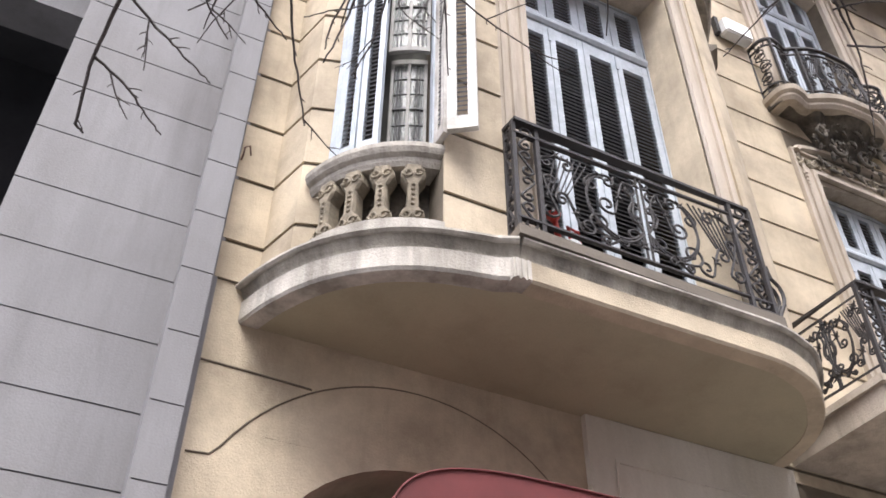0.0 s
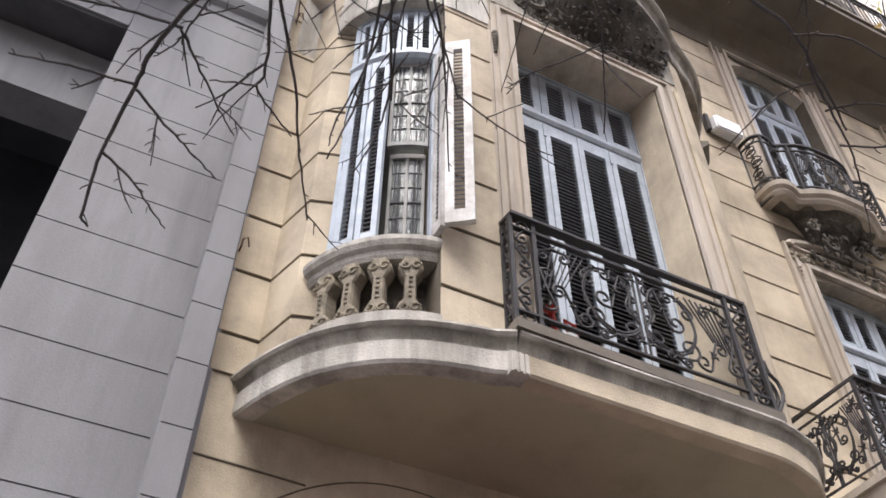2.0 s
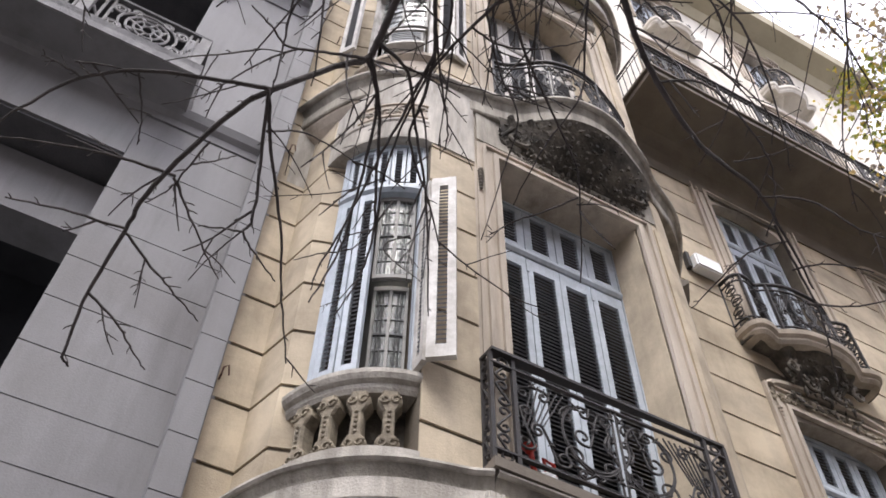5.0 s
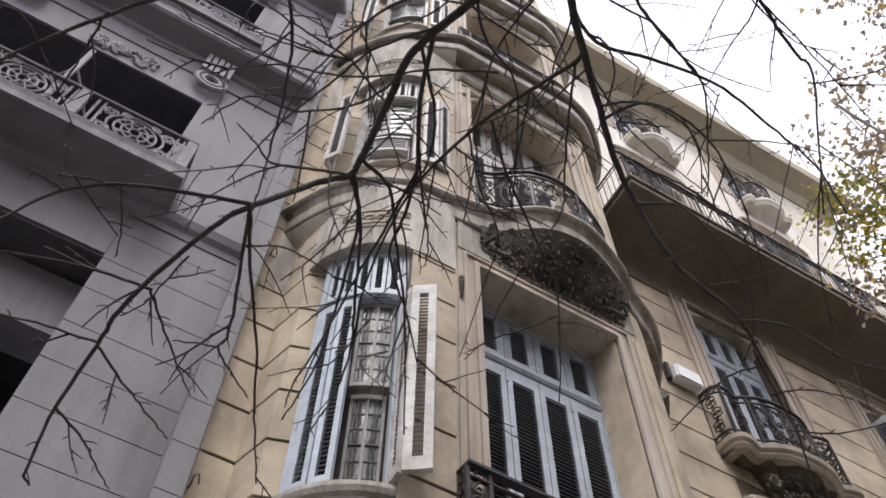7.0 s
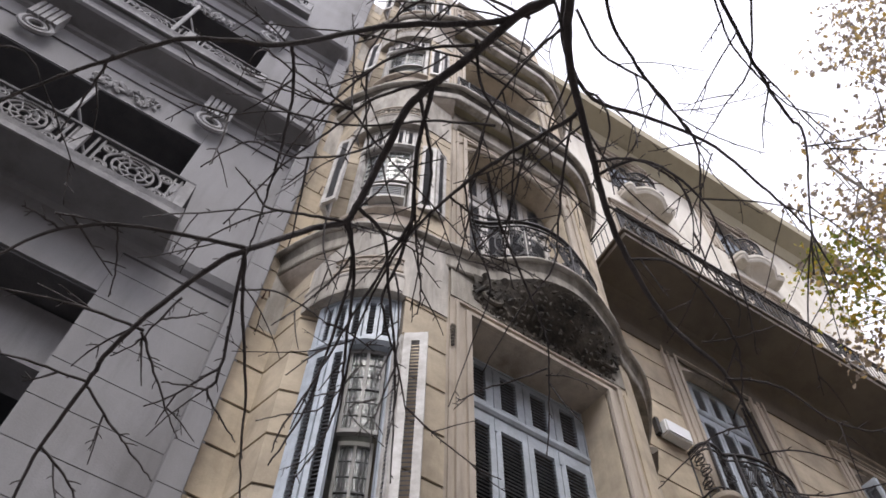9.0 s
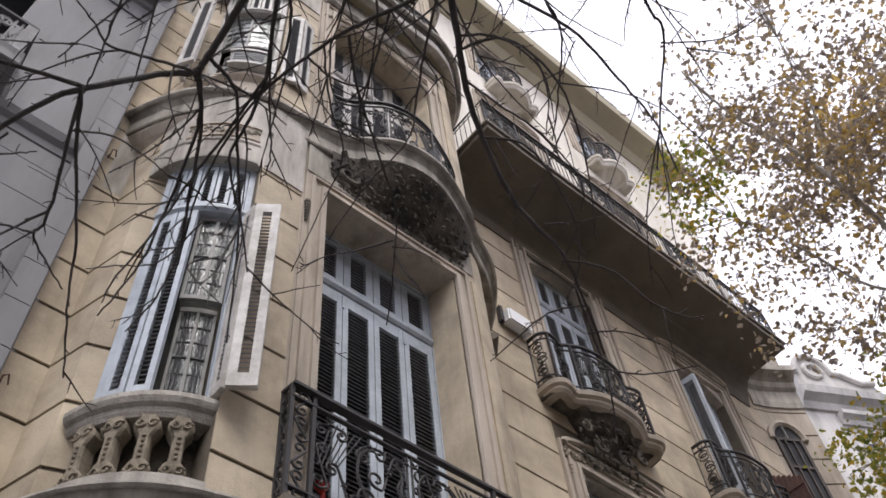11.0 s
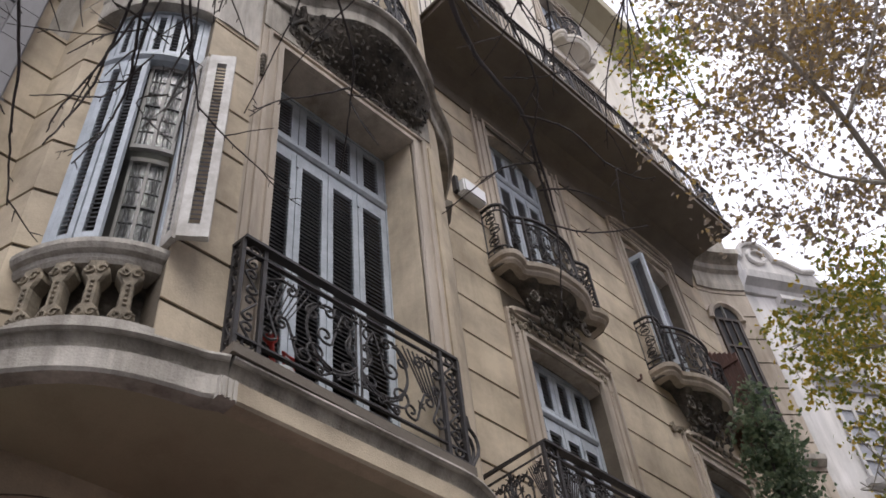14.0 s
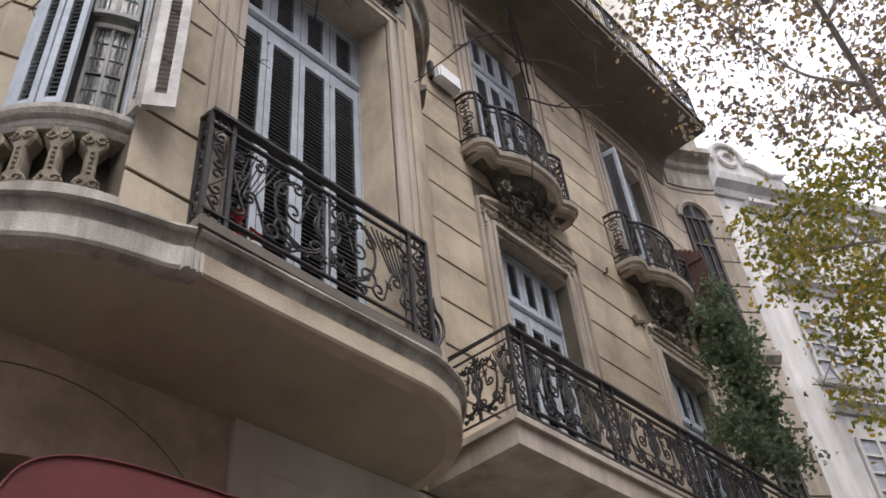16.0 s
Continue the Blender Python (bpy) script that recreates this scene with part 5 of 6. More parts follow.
aw = thing("shop_awning", (2.5, WALL, 2.9), "maroon canvas awning with a rounded end over the doorway", "awning")
outline = [(1.43, 2.9), (1.44, 3.29)] + [(x, z) for x, z in smooth_line([(1.45, 3.38), (1.50, 3.48), (1.60, 3.565), (1.78, 3.63), (2.05, 3.665), (2.4, 3.675)], 4)] + [(3.6, 3.68), (3.6, 2.9)]
bm = bmesh.new()
f = [bm.verts.new((x, 3.58, z)) for x, z in outline]
b = [bm.verts.new((x, WALL - 0.01, z)) for x, z in outline]
for i in range(len(outline) - 1):
    bm.faces.new((f[i], f[i + 1], b[i + 1], b[i]))
bm.faces.new(f)
bm.faces.new(b[::-1])
wpart("canvas", bm, AWNING, aw)
bm = bmesh.new()
tube(bm, [(x, 3.575, z + 0.004) for x, z in outline[1:-1]], 0.006, 6)
wpart("front_hem", bm, AWNING, aw)

bucket = thing("watering_can", (2.53, 3.6, 5.0), "red and white plastic watering can behind the railing", "watering can")
bm = bmesh.new()
bmesh.ops.create_cone(bm, cap_ends=True, segments=14, radius1=0.09, radius2=0.075, depth=0.2, matrix=Matrix.Translation((2.58, 3.62, 5.24)))
wpart("body", bm, PLASTIC, bucket)
bm = bmesh.new()
tube(bm, [(2.50, 3.60, 5.28), (2.46, 3.57, 5.36), (2.44, 3.55, 5.44)], 0.022, 8, 0.016)
bmesh.ops.create_cone(bm, cap_ends=True, segments=12, radius1=0.02, radius2=0.05, depth=0.05, matrix=Matrix.Translation((2.43, 3.55, 5.46)))
wpart("spout", bm, RED, bucket, "red spout")
bm = bmesh.new()
tube(bm, [(2.60, 3.62, 5.33), (2.55, 3.58, 5.46), (2.62, 3.58, 5.44), (2.66, 3.62, 5.30)], 0.014, 6)
wpart("handle", bm, RED, bucket, "red handle")
bm = bmesh.new()
box(bm, 2.48, 2.68, 3.54, 3.70, 4.93, 5.14)
wpart("crate", bm, PLASTIC, bucket)

for n, (x, y, z) in enumerate(((0.63, WALL - 0.02, 5.89), (0.65, WALL - 0.02, 8.78), (0.83, WALL - 0.02, 11.4), (8.38, WALL - 0.02, 8.77))):
    knob = thing("wall_hook", (x, y, z), "small rusty iron wall hook", "hook", "wall hooks")
    bm = bmesh.new()
    tube(bm, [(x, y + 0.02, z), (x, y - 0.05, z), (x, y - 0.06, z + 0.05), (x + 0.03, y - 0.05, z + 0.09), (x + 0.05, y - 0.03, z + 0.03)], 0.006 if n < 3 else 0.016, 6)
    wpart("hook", bm, RUST, knob)

# ---- the white house farther along ----
X = 22.0
house = thing("white_house", (X, 6.5, 0.0), "white stucco house with a curved pediment and tall windows", "house")
bm = bmesh.new()
box(bm, X, X + 8, -4.0, 7.2, 0, 21.2)
wpart("wall", bm, FAR_WHITE, house)
bm = bmesh.new()
sweep(bm, [(X, 7.2), (X, -4.0)], [(0.0, 20.6), (0.1, 20.6), (0.2, 20.8), (0.45, 20.95), (0.5, 21.2), (0.0, 21.25)])
wpart("cornice", bm, FAR_WHITE, house)
bm = bmesh.new()
pts = [(6.9, 21.2), (6.9, 22.1)] + [(6.2 + 0.6 * math.cos(math.pi * q / 10), 22.2 + 0.7 * math.sin(math.pi * q / 10)) for q in range(11)] + [(5.3, 22.2), (4.7, 21.9), (4.2, 22.0), (3.8, 21.2)]
fv = [bm.verts.new((X - 0.1, y, z)) for y, z in pts]
bv = [bm.verts.new((X + 0.3, y, z)) for y, z in pts]
bm.faces.new(fv)
bm.faces.new(bv[::-1])
for i in range(len(pts)):
    bm.faces.new((fv[i], fv[(i + 1) % len(pts)], bv[(i + 1) % len(pts)], bv[i]))
wpart("pediment", bm, FAR_WHITE, house)
bm = bmesh.new()
tube(bm, [(X - 0.15, y, z + 0.05) for y, z in pts[1:-1]], 0.10, 6)
wpart("pediment_moulding", bm, FAR_WHITE, house)
bm = bmesh.new()
tube(bm, [(X - 0.15, 6.2 + 0.28 * math.cos(0.35 * q), 22.3 + 0.28 * math.sin(0.35 * q)) for q in range(19)], 0.09, 6)
wpart("medallion", bm, FAR_WHITE, house)
for y0, y1, z0, z1 in ((3.8, 5.65, 10.5, 12.4), (4.4, 5.9, 14.2, 16.4), (0.4, 2.2, 10.5, 12.4), (0.8, 2.2, 14.2, 16.4), (4.5, 5.8, 18.0, 19.4), (0.9, 2.1, 18.0, 19.4)):
    bm = bmesh.new()
    box(bm, X - 0.03, X - 0.01, y0, y1, z0, z1)
    w = wpart("window", bm, LOUVRE, house, "dark glazed casement")
    for k in range(4):
        bm = bmesh.new()
        yy = y0 + (y1 - y0) * k / 3
        box(bm, X - 0.09, X - 0.03, yy - 0.05, yy + 0.05, z0, z1)
        wpart("window_frame", bm, FAR_WHITE, w)
    for k in range(5):
        bm = bmesh.new()
        zz = z0 + (z1 - z0) * k / 4
        box(bm, X - 0.08, X - 0.03, y0, y1, zz - 0.035, zz + 0.035)
        wpart("glazing_bar", bm, FAR_WHITE, w)
    bm = bmesh.new()
    sweep(bm, [(X, y1 + 0.35), (X, y0 - 0.35)], [(0.0, z1 + 0.7), (0.08, z1 + 0.7), (0.14, z1 + 0.85), (0.3, z1 + 0.95), (0.3, z1 + 1.1), (0.0, z1 + 1.12)])
    wpart("window_hood", bm, FAR_WHITE, w)
    bm = bmesh.new()
    sweep(bm, [(X, y1 + 0.2), (X, y0 - 0.2)], [(0.0, z0 - 0.25), (0.15, z0 - 0.25), (0.2, z0 - 0.1), (0.0, z0 - 0.08)])
    wpart("window_sill", bm, FAR_WHITE, w)
bm = bmesh.new()
box(bm, X - 0.35, X - 0.05, 3.7, 5.8, 9.7, 9.95)
wpart("flower_tray", bm, IRON, house)
bm = bmesh.new()
for k in range(9):
    box(bm, X - 0.40, X - 0.36, 3.9 + 0.2 * k, 4.02 + 0.2 * k, 9.95, 10.35)
wpart("sign_bars", bm, RED, house, "red sign reduced to plain bars")

house.rotation_euler[2] = radians(63)

# plain unseen wall behind the camera, added to close off low sky light
bm = bmesh.new()
box(bm, -40, 60, -15, -14, 0, 19)
tagged(part("wall_opposite", bm, OPPOSITE), "unseen plain wall across the street, added to block low sky light", "wall", kind="structure")

# ---- bare street tree over the pavement ----
def spurs(bm, pts, r, chance=0.5):
    """Short stiff spurs at the kinks of a twig."""
    for i in range(1, len(pts) - 1):
        if random.random() < chance:
            d = (pts[i + 1] - pts[i - 1]).normalized()
            side = d.orthogonal().normalized()
            side.rotate(Matrix.Rotation(random.uniform(0, 6.28), 3, d))
            tip = pts[i] + (d * 0.7 + side * random.uniform(0.5, 1.1)).normalized() * random.uniform(0.012, 0.04)
            tube(bm, [pts[i], pts[i].lerp(tip, 0.6) + side * 0.003, tip], r * 0.65, 4, r * 0.35)


def grow(bm, start, way, length, r, depth, sag=0.25):
    """A kinked twig with side twigs and spurs."""
    pts, p, d = [Vector(start)], Vector(start), Vector(way).normalized()
    n = max(4, int(length / 0.04))
    drift = Vector((random.gauss(0, 0.035), random.gauss(0, 0.03), random.gauss(0, 0.035)))
    for i in range(n):
        d = (d + drift + Vector((random.gauss(0, 0.05), random.gauss(0, 0.05), random.gauss(0, 0.05) - sag * 0.06))).normalized()
        p = p + d * (length / n)
        pts.append(p.copy())
    tube(bm, pts, r, 5, r * 0.5)
    spurs(bm, pts, r, 0.3)
    if depth > 0:
        for k in range(1 + int(length * 3.0)):
            i = random.randint(1, len(pts) - 2)
            side = d.orthogonal().normalized()
            side.rotate(Matrix.Rotation(random.uniform(0, 6.28), 3, d))
            grow(bm, pts[i], d * 0.75 + side * random.uniform(0.5, 1.0), length * random.uniform(0.25, 0.5), r * 0.7, depth - 1, sag)


def limb(owner, pts, r0, r1, twigs, length, name="limb", thin=0.0034, depth=1):
    line = smooth_line(pts, 6)
    line = [p + Vector((random.gauss(0, 0.0013), random.gauss(0, 0.0013), random.gauss(0, 0.0013))) for p in line]
    bm = bmesh.new()
    tube(bm, line, r0 * 1.02, 7, r1)
    for k in range(len(line) // 5):
        i = random.randint(0, len(line) - 1)
        rr = r0 + (r1 - r0) * i / len(line)
        bmesh.ops.create_icosphere(bm, subdivisions=1, radius=rr * 1.2, matrix=Matrix.Translation(line[i]))
    ob = wpart(name, bm, BARK, owner, smooth=True)
    bm = bmesh.new()
    spurs(bm, line, 0.0032, 0.25)
    for k in range(round(twigs * 0.42)):
        i = random.randint(2, len(line) - 2)
        d = (line[i + 1] - line[i - 1]).normalized()
        side = d.orthogonal().normalized()
        side.rotate(Matrix.Rotation(random.uniform(0, 6.28), 3, d))
        grow(bm, line[i], d * 0.7 + side * random.uniform(0.6, 1.1) + Vector((0.0, 0.15, -0.2 if k % 2 else 0.05)), length * random.uniform(0.6, 1.6), thin * random.uniform(0.75, 1.25), depth)
    tagged(wpart("fine_brushwood", bm, BARK, ob), kind="stuff")
    return ob


bare = thing("bare_tree", (0.55, -1.05, 0.0), "bare winter street tree with thin drooping dark twigs", "tree")
bm = bmesh.new()
tube(bm, smooth_line([(0.55, -1.05, -0.1), (0.58, -1.02, 1.6), (0.52, -0.98, 3.2), (0.56, -0.80, 4.5), (0.60, -0.40, 5.25)], 5), 0.13, 12, 0.06)
wpart("trunk", bm, BARK, bare, smooth=True)
limb(bare, [(0.60, -0.40, 5.25), (0.62, -0.05, 5.15), (0.61, 0.26, 4.85), (0.73, 0.47, 4.80), (0.89, 0.62, 4.72), (1.08, 0.79, 4.58), (1.22, 0.88, 4.45), (1.40, 0.94, 4.28), (1.56, 0.93, 4.12), (1.67, 0.97, 4.04), (1.84, 1.06, 3.91)], 0.020, 0.003, 12, 0.28)
limb(bare, [(0.61, -0.10, 5.16), (0.57, 0.30, 4.84), (0.50, 0.43, 4.79), (0.42, 0.64, 4.71), (0.35, 0.78, 4.64), (0.32, 0.88, 4.58), (0.33, 1.03, 4.51), (0.33, 1.19, 4.42), (0.32, 1.24, 4.38), (0.23, 1.26, 4.26), (0.08, 1.29, 4.01), (0.00, 1.36, 3.91), (-0.11, 1.55, 3.71), (-0.13, 1.66, 3.62), (-0.15, 1.79, 3.49), (-0.14, 1.88, 3.35), (-0.12, 1.90, 3.33)], 0.0185, 0.003, 8, 0.24)
limb(bare, [(0.08, 1.29, 4.01), (-0.03, 1.29, 3.95), (-0.23, 1.32, 3.87), (-0.38, 1.38, 3.79), (-0.47, 1.45, 3.66), (-0.54, 1.54, 3.58)], 0.007, 0.003, 5, 0.26)
limb(bare, [(-0.07, 1.52, 3.75), (-0.25, 1.52, 3.72), (-0.44, 1.51, 3.62), (-0.55, 1.54, 3.58)], 0.0045, 0.002, 2, 0.18)
limb(bare, [(-0.13, 1.65, 3.62), (-0.29, 1.64, 3.58), (-0.42, 1.63, 3.53)], 0.004, 0.002, 2, 0.15)
limb(bare, [(0.83, 0.57, 4.75), (0.85, 0.62, 4.74), (0.75, 0.78, 4.68), (0.66, 0.92, 4.61), (0.60, 1.04, 4.54), (0.54, 1.18, 4.45), (0.52, 1.33, 4.35), (0.53, 1.52, 4.21), (0.59, 1.69, 4.07)], 0.0095, 0.0025, 10, 0.28)
limb(bare, [(0.36, 0.75, 4.65), (0.42, 0.96, 4.56), (0.52, 1.15, 4.47), (0.55, 1.29, 4.39), (0.56, 1.40, 4.31), (0.70, 1.53, 4.22), (0.80, 1.63, 4.14)], 0.009, 0.0025, 9, 0.28)
limb(bare, [(0.32, 1.24, 4.38), (0.41, 1.34, 4.33), (0.46, 1.55, 4.15), (0.47, 1.67, 3.96), (0.43, 1.76, 3.76)], 0.007, 0.0025, 8, 0.28)
limb(bare, [(0.61, -0.20, 5.20), (0.69, 0.37, 5.24), (0.94, 0.60, 5.14), (1.18, 0.55, 5.08), (1.41, 0.49, 4.99), (1.65, 0.50, 4.88), (1.84, 0.52, 4.77), (2.00, 0.59, 4.65)], 0.0105, 0.003, 9, 0.4, thin=0.0034)
limb(bare, [(0.61, -0.20, 5.20), (0.80, 0.25, 5.22), (1.02, 0.40, 5.15), (1.25, 0.47, 5.06), (1.39, 0.52, 5.00), (1.52, 0.69, 4.91), (1.61, 0.84, 4.83)], 0.008, 0.0028, 6, 0.4, thin=0.0034)
limb(bare, [(0.61, -0.20, 5.20), (1.13, 0.03, 5.14), (1.38, 0.16, 5.04), (1.57, 0.24, 4.95), (1.67, 0.27, 4.90), (1.84, 0.49, 4.78), (1.95, 0.64, 4.68)], 0.0085, 0.003, 6, 0.4, thin=0.0034)
limb(bare, [(1.01, 0.73, 4.63), (1.09, 0.59, 4.57), (1.27, 0.56, 4.41), (1.49, 0.69, 4.25), (1.63, 0.83, 4.13)], 0.006, 0.002, 6, 0.3)


# twigs and whips of the same tree
limb(bare, [(0.07, 1.29, 3.99), (0.14, 1.42, 3.91), (0.25, 1.57, 3.81), (0.34, 1.72, 3.67), (0.42, 1.84, 3.56)], 0.0062, 0.0022, 4, 0.2)
limb(bare, [(0.07, 1.29, 3.99), (0.12, 1.43, 3.89), (0.17, 1.57, 3.78), (0.16, 1.60, 3.74), (0.22, 1.64, 3.72), (0.30, 1.68, 3.69)], 0.006, 0.002, 4, 0.2)
limb(bare, [(0.16, 1.60, 3.74), (0.10, 1.60, 3.72), (0.04, 1.61, 3.70)], 0.0035, 0.0018, 1, 0.1)
limb(bare, [(-0.07, 1.52, 3.74), (0.01, 1.59, 3.70), (0.09, 1.66, 3.66), (0.15, 1.70, 3.63)], 0.0042, 0.0018, 2, 0.12)
limb(bare, [(-0.13, 1.66, 3.62), (-0.01, 1.72, 3.58), (0.07, 1.75, 3.55), (0.14, 1.78, 3.53)], 0.0042, 0.0018, 2, 0.12)
limb(bare, [(-0.15, 1.79, 3.49), (-0.05, 1.83, 3.46), (0.01, 1.86, 3.42), (0.06, 1.89, 3.40)], 0.004, 0.0018, 2, 0.1)
limb(bare, [(-0.02, 1.43, 3.84), (-0.05, 1.50, 3.77), (-0.07, 1.55, 3.72), (-0.11, 1.59, 3.68)], 0.0035, 0.0018, 2, 0.1)
limb(bare, [(-0.04, 1.49, 3.79), (0.01, 1.47, 3.82), (0.06, 1.45, 3.86)], 0.003, 0.0018, 1, 0.1)
limb(bare, [(-0.26, 1.33, 3.85), (-0.21, 1.42, 3.80), (-0.19, 1.48, 3.76)], 0.0028, 0.0016, 1, 0.1)
limb(bare, [(-0.38, 1.38, 3.79), (-0.44, 1.36, 3.78), (-0.48, 1.35, 3.76)], 0.003, 0.0018, 1, 0.1)
limb(bare, [(0.32, 1.24, 4.38), (0.18, 1.22, 4.24), (0.07, 1.20, 4.12), (0.00, 1.15, 4.09), (-0.07, 1.11, 4.07)], 0.0055, 0.002, 5, 0.22)
limb(bare, [(0.33, 1.19, 4.42), (0.46, 1.23, 4.41), (0.56, 1.36, 4.34), (0.68, 1.51, 4.23), (0.76, 1.64, 4.13), (0.85, 1.80, 3.98)], 0.007, 0.0022, 4, 0.2)
limb(bare, [(0.33, 1.23, 4.39), (0.43, 1.36, 4.32), (0.51, 1.53, 4.20), (0.57, 1.66, 4.09), (0.57, 1.75, 3.95), (0.53, 1.81, 3.81)], 0.007, 0.0022, 4, 0.2)
limb(bare, [(0.52, 1.15, 4.47), (0.51, 1.32, 4.36), (0.49, 1.46, 4.25), (0.46, 1.61, 4.04), (0.42, 1.70, 3.85), (0.42, 1.73, 3.78)], 0.006, 0.002, 5, 0.2)
limb(bare, [(0.46, 1.04, 4.52), (0.56, 1.19, 4.45), (0.66, 1.32, 4.38), (0.69, 1.39, 4.33)], 0.005, 0.002, 4, 0.18)
limb(bare, [(0.59, 1.57, 4.18), (0.53, 1.68, 4.03), (0.40, 1.67, 3.88), (0.33, 1.66, 3.79)], 0.0032, 0.0016, 2, 0.12)
limb(bare, [(0.69, 1.63, 4.13), (0.62, 1.69, 4.08), (0.78, 1.73, 4.05)], 0.003, 0.0016, 1, 0.1)
limb(bare, [(0.11, 1.38, 3.93), (0.21, 1.40, 4.05), (0.34, 1.45, 4.13), (0.43, 1.50, 4.18)], 0.0034, 0.0018, 2, 0.14)
limb(bare, [(0.68, 0.92, 4.61), (0.81, 1.04, 4.55), (1.02, 1.18, 4.47), (1.15, 1.27, 4.39), (1.25, 1.42, 4.28), (1.32, 1.55, 4.17)], 0.0058, 0.002, 4, 0.18)
limb(bare, [(1.19, 1.34, 4.34), (1.09, 1.43, 4.29), (1.00, 1.50, 4.25), (0.95, 1.57, 4.19)], 0.0038, 0.0018, 2, 0.12)
limb(bare, [(1.20, 1.36, 4.33), (1.28, 1.32, 4.33), (1.35, 1.28, 4.27)], 0.003, 0.0016, 1, 0.1)
limb(bare, [(0.62, 0.98, 4.58), (0.74, 1.11, 4.51), (0.88, 1.22, 4.44), (0.91, 1.39, 4.33), (0.93, 1.57, 4.19)], 0.0042, 0.0018, 4, 0.16)
limb(bare, [(0.85, 0.63, 4.74), (0.91, 0.78, 4.68), (0.99, 0.94, 4.60), (1.05, 1.07, 4.53), (1.01, 1.26, 4.42), (0.99, 1.45, 4.29)], 0.0055, 0.002, 5, 0.2)
limb(bare, [(0.75, 0.78, 4.68), (0.80, 0.93, 4.61), (0.85, 1.08, 4.53), (0.96, 1.19, 4.46)], 0.0048, 0.002, 4, 0.18)
limb(bare, [(0.60, 1.04, 4.54), (0.72, 1.05, 4.54), (0.86, 1.00, 4.57), (0.98, 0.92, 4.61)], 0.0045, 0.002, 3, 0.18)
limb(bare, [(0.83, 0.53, 4.75), (0.89, 0.52, 4.71), (0.96, 0.58, 4.66), (1.00, 0.70, 4.64), (1.02, 0.78, 4.62)], 0.005, 0.002, 3, 0.16)
limb(bare, [(0.98, 0.70, 4.65), (1.06, 0.61, 4.59), (1.18, 0.57, 4.49), (1.27, 0.61, 4.42), (1.34, 0.71, 4.35)], 0.0052, 0.002, 4, 0.2)
limb(bare, [(1.22, 0.88, 4.45), (1.32, 0.79, 4.38), (1.43, 0.79, 4.26), (1.56, 0.84, 4.15), (1.64, 0.94, 4.07), (1.65, 1.02, 4.02)], 0.0052, 0.002, 4, 0.18)
limb(bare, [(1.08, 0.79, 4.58), (1.20, 0.76, 4.48), (1.33, 0.72, 4.37), (1.49, 0.73, 4.23), (1.55, 0.80, 4.18)], 0.0045, 0.002, 4, 0.18)
limb(bare, [(1.58, 0.94, 4.09), (1.72, 0.87, 4.08), (1.86, 0.84, 3.98), (1.95, 0.80, 3.93), (1.99, 0.75, 3.91)], 0.0042, 0.0018, 3, 0.14)
limb(bare, [(1.76, 1.05, 3.95), (1.84, 0.98, 3.95), (1.94, 0.91, 3.89)], 0.0036, 0.0018, 1, 0.1)
limb(bare, [(1.84, 1.10, 3.88), (1.95, 1.01, 3.84), (2.05, 0.86, 3.81)], 0.0038, 0.0018, 1, 0.1)
limb(bare, [(1.49, 0.91, 4.19), (1.56, 0.82, 4.16), (1.65, 0.72, 4.18)], 0.0032, 0.0016, 1, 0.1)
limb(bare, [(1.72, 0.99, 4.01), (1.63, 1.09, 4.00), (1.61, 1.26, 3.99), (1.60, 1.35, 3.98)], 0.0034, 0.0016, 2, 0.1)
limb(bare, [(1.66, 0.98, 4.04), (1.79, 1.05, 3.94), (1.88, 1.10, 3.85), (1.95, 1.17, 3.75), (2.00, 1.23, 3.67)], 0.0045, 0.0018, 1, 0.1)
limb(bare, [(0.75, 0.37, 5.23), (0.92, 0.45, 5.17), (1.14, 0.44, 5.11), (1.34, 0.50, 5.02), (1.45, 0.52, 4.97)], 0.0062, 0.0025, 5, 0.26)
limb(bare, [(1.22, -0.05, 5.11), (1.38, 0.18, 5.04), (1.39, 0.35, 5.02), (1.40, 0.52, 4.99)], 0.005, 0.002, 4, 0.22)
limb(bare, [(1.11, 0.03, 5.15), (1.26, 0.14, 5.09), (1.38, 0.18, 5.04), (1.56, 0.21, 4.96), (1.69, 0.16, 4.90)], 0.0046, 0.002, 4, 0.22)
limb(bare, [(1.68, 0.30, 4.89), (1.82, 0.14, 4.83), (1.86, -0.03, 4.81)], 0.0036, 0.002, 3, 0.2)
limb(bare, [(1.45, 0.51, 4.97), (1.50, 0.68, 4.92), (1.51, 0.82, 4.88)], 0.0034, 0.0018, 2, 0.18)
limb(bare, [(0.58, 0.34, 4.83), (0.45, 0.49, 4.77), (0.22, 0.62, 4.68), (0.09, 0.70, 4.62), (-0.11, 0.80, 4.33), (-0.34, 0.86, 4.11), (-0.47, 0.97, 4.01), (-0.59, 1.09, 3.89), (-0.69, 1.21, 3.76)], 0.0125, 0.0035, 9, 0.3)
limb(bare, [(-0.10, 0.80, 4.36), (-0.02, 0.94, 4.31), (0.03, 1.10, 4.20), (0.06, 1.21, 4.09), (0.08, 1.30, 3.99)], 0.0058, 0.002, 5, 0.2)
limb(bare, [(0.37, 0.74, 4.66), (0.22, 0.87, 4.57), (0.14, 0.99, 4.45), (0.04, 1.11, 4.19), (-0.02, 1.25, 3.99)], 0.006, 0.002, 6, 0.22)
limb(bare, [(0.42, 0.59, 4.73), (0.22, 0.72, 4.64), (0.12, 0.88, 4.53), (0.05, 1.03, 4.31), (0.04, 1.16, 4.13)], 0.006, 0.002, 6, 0.22)
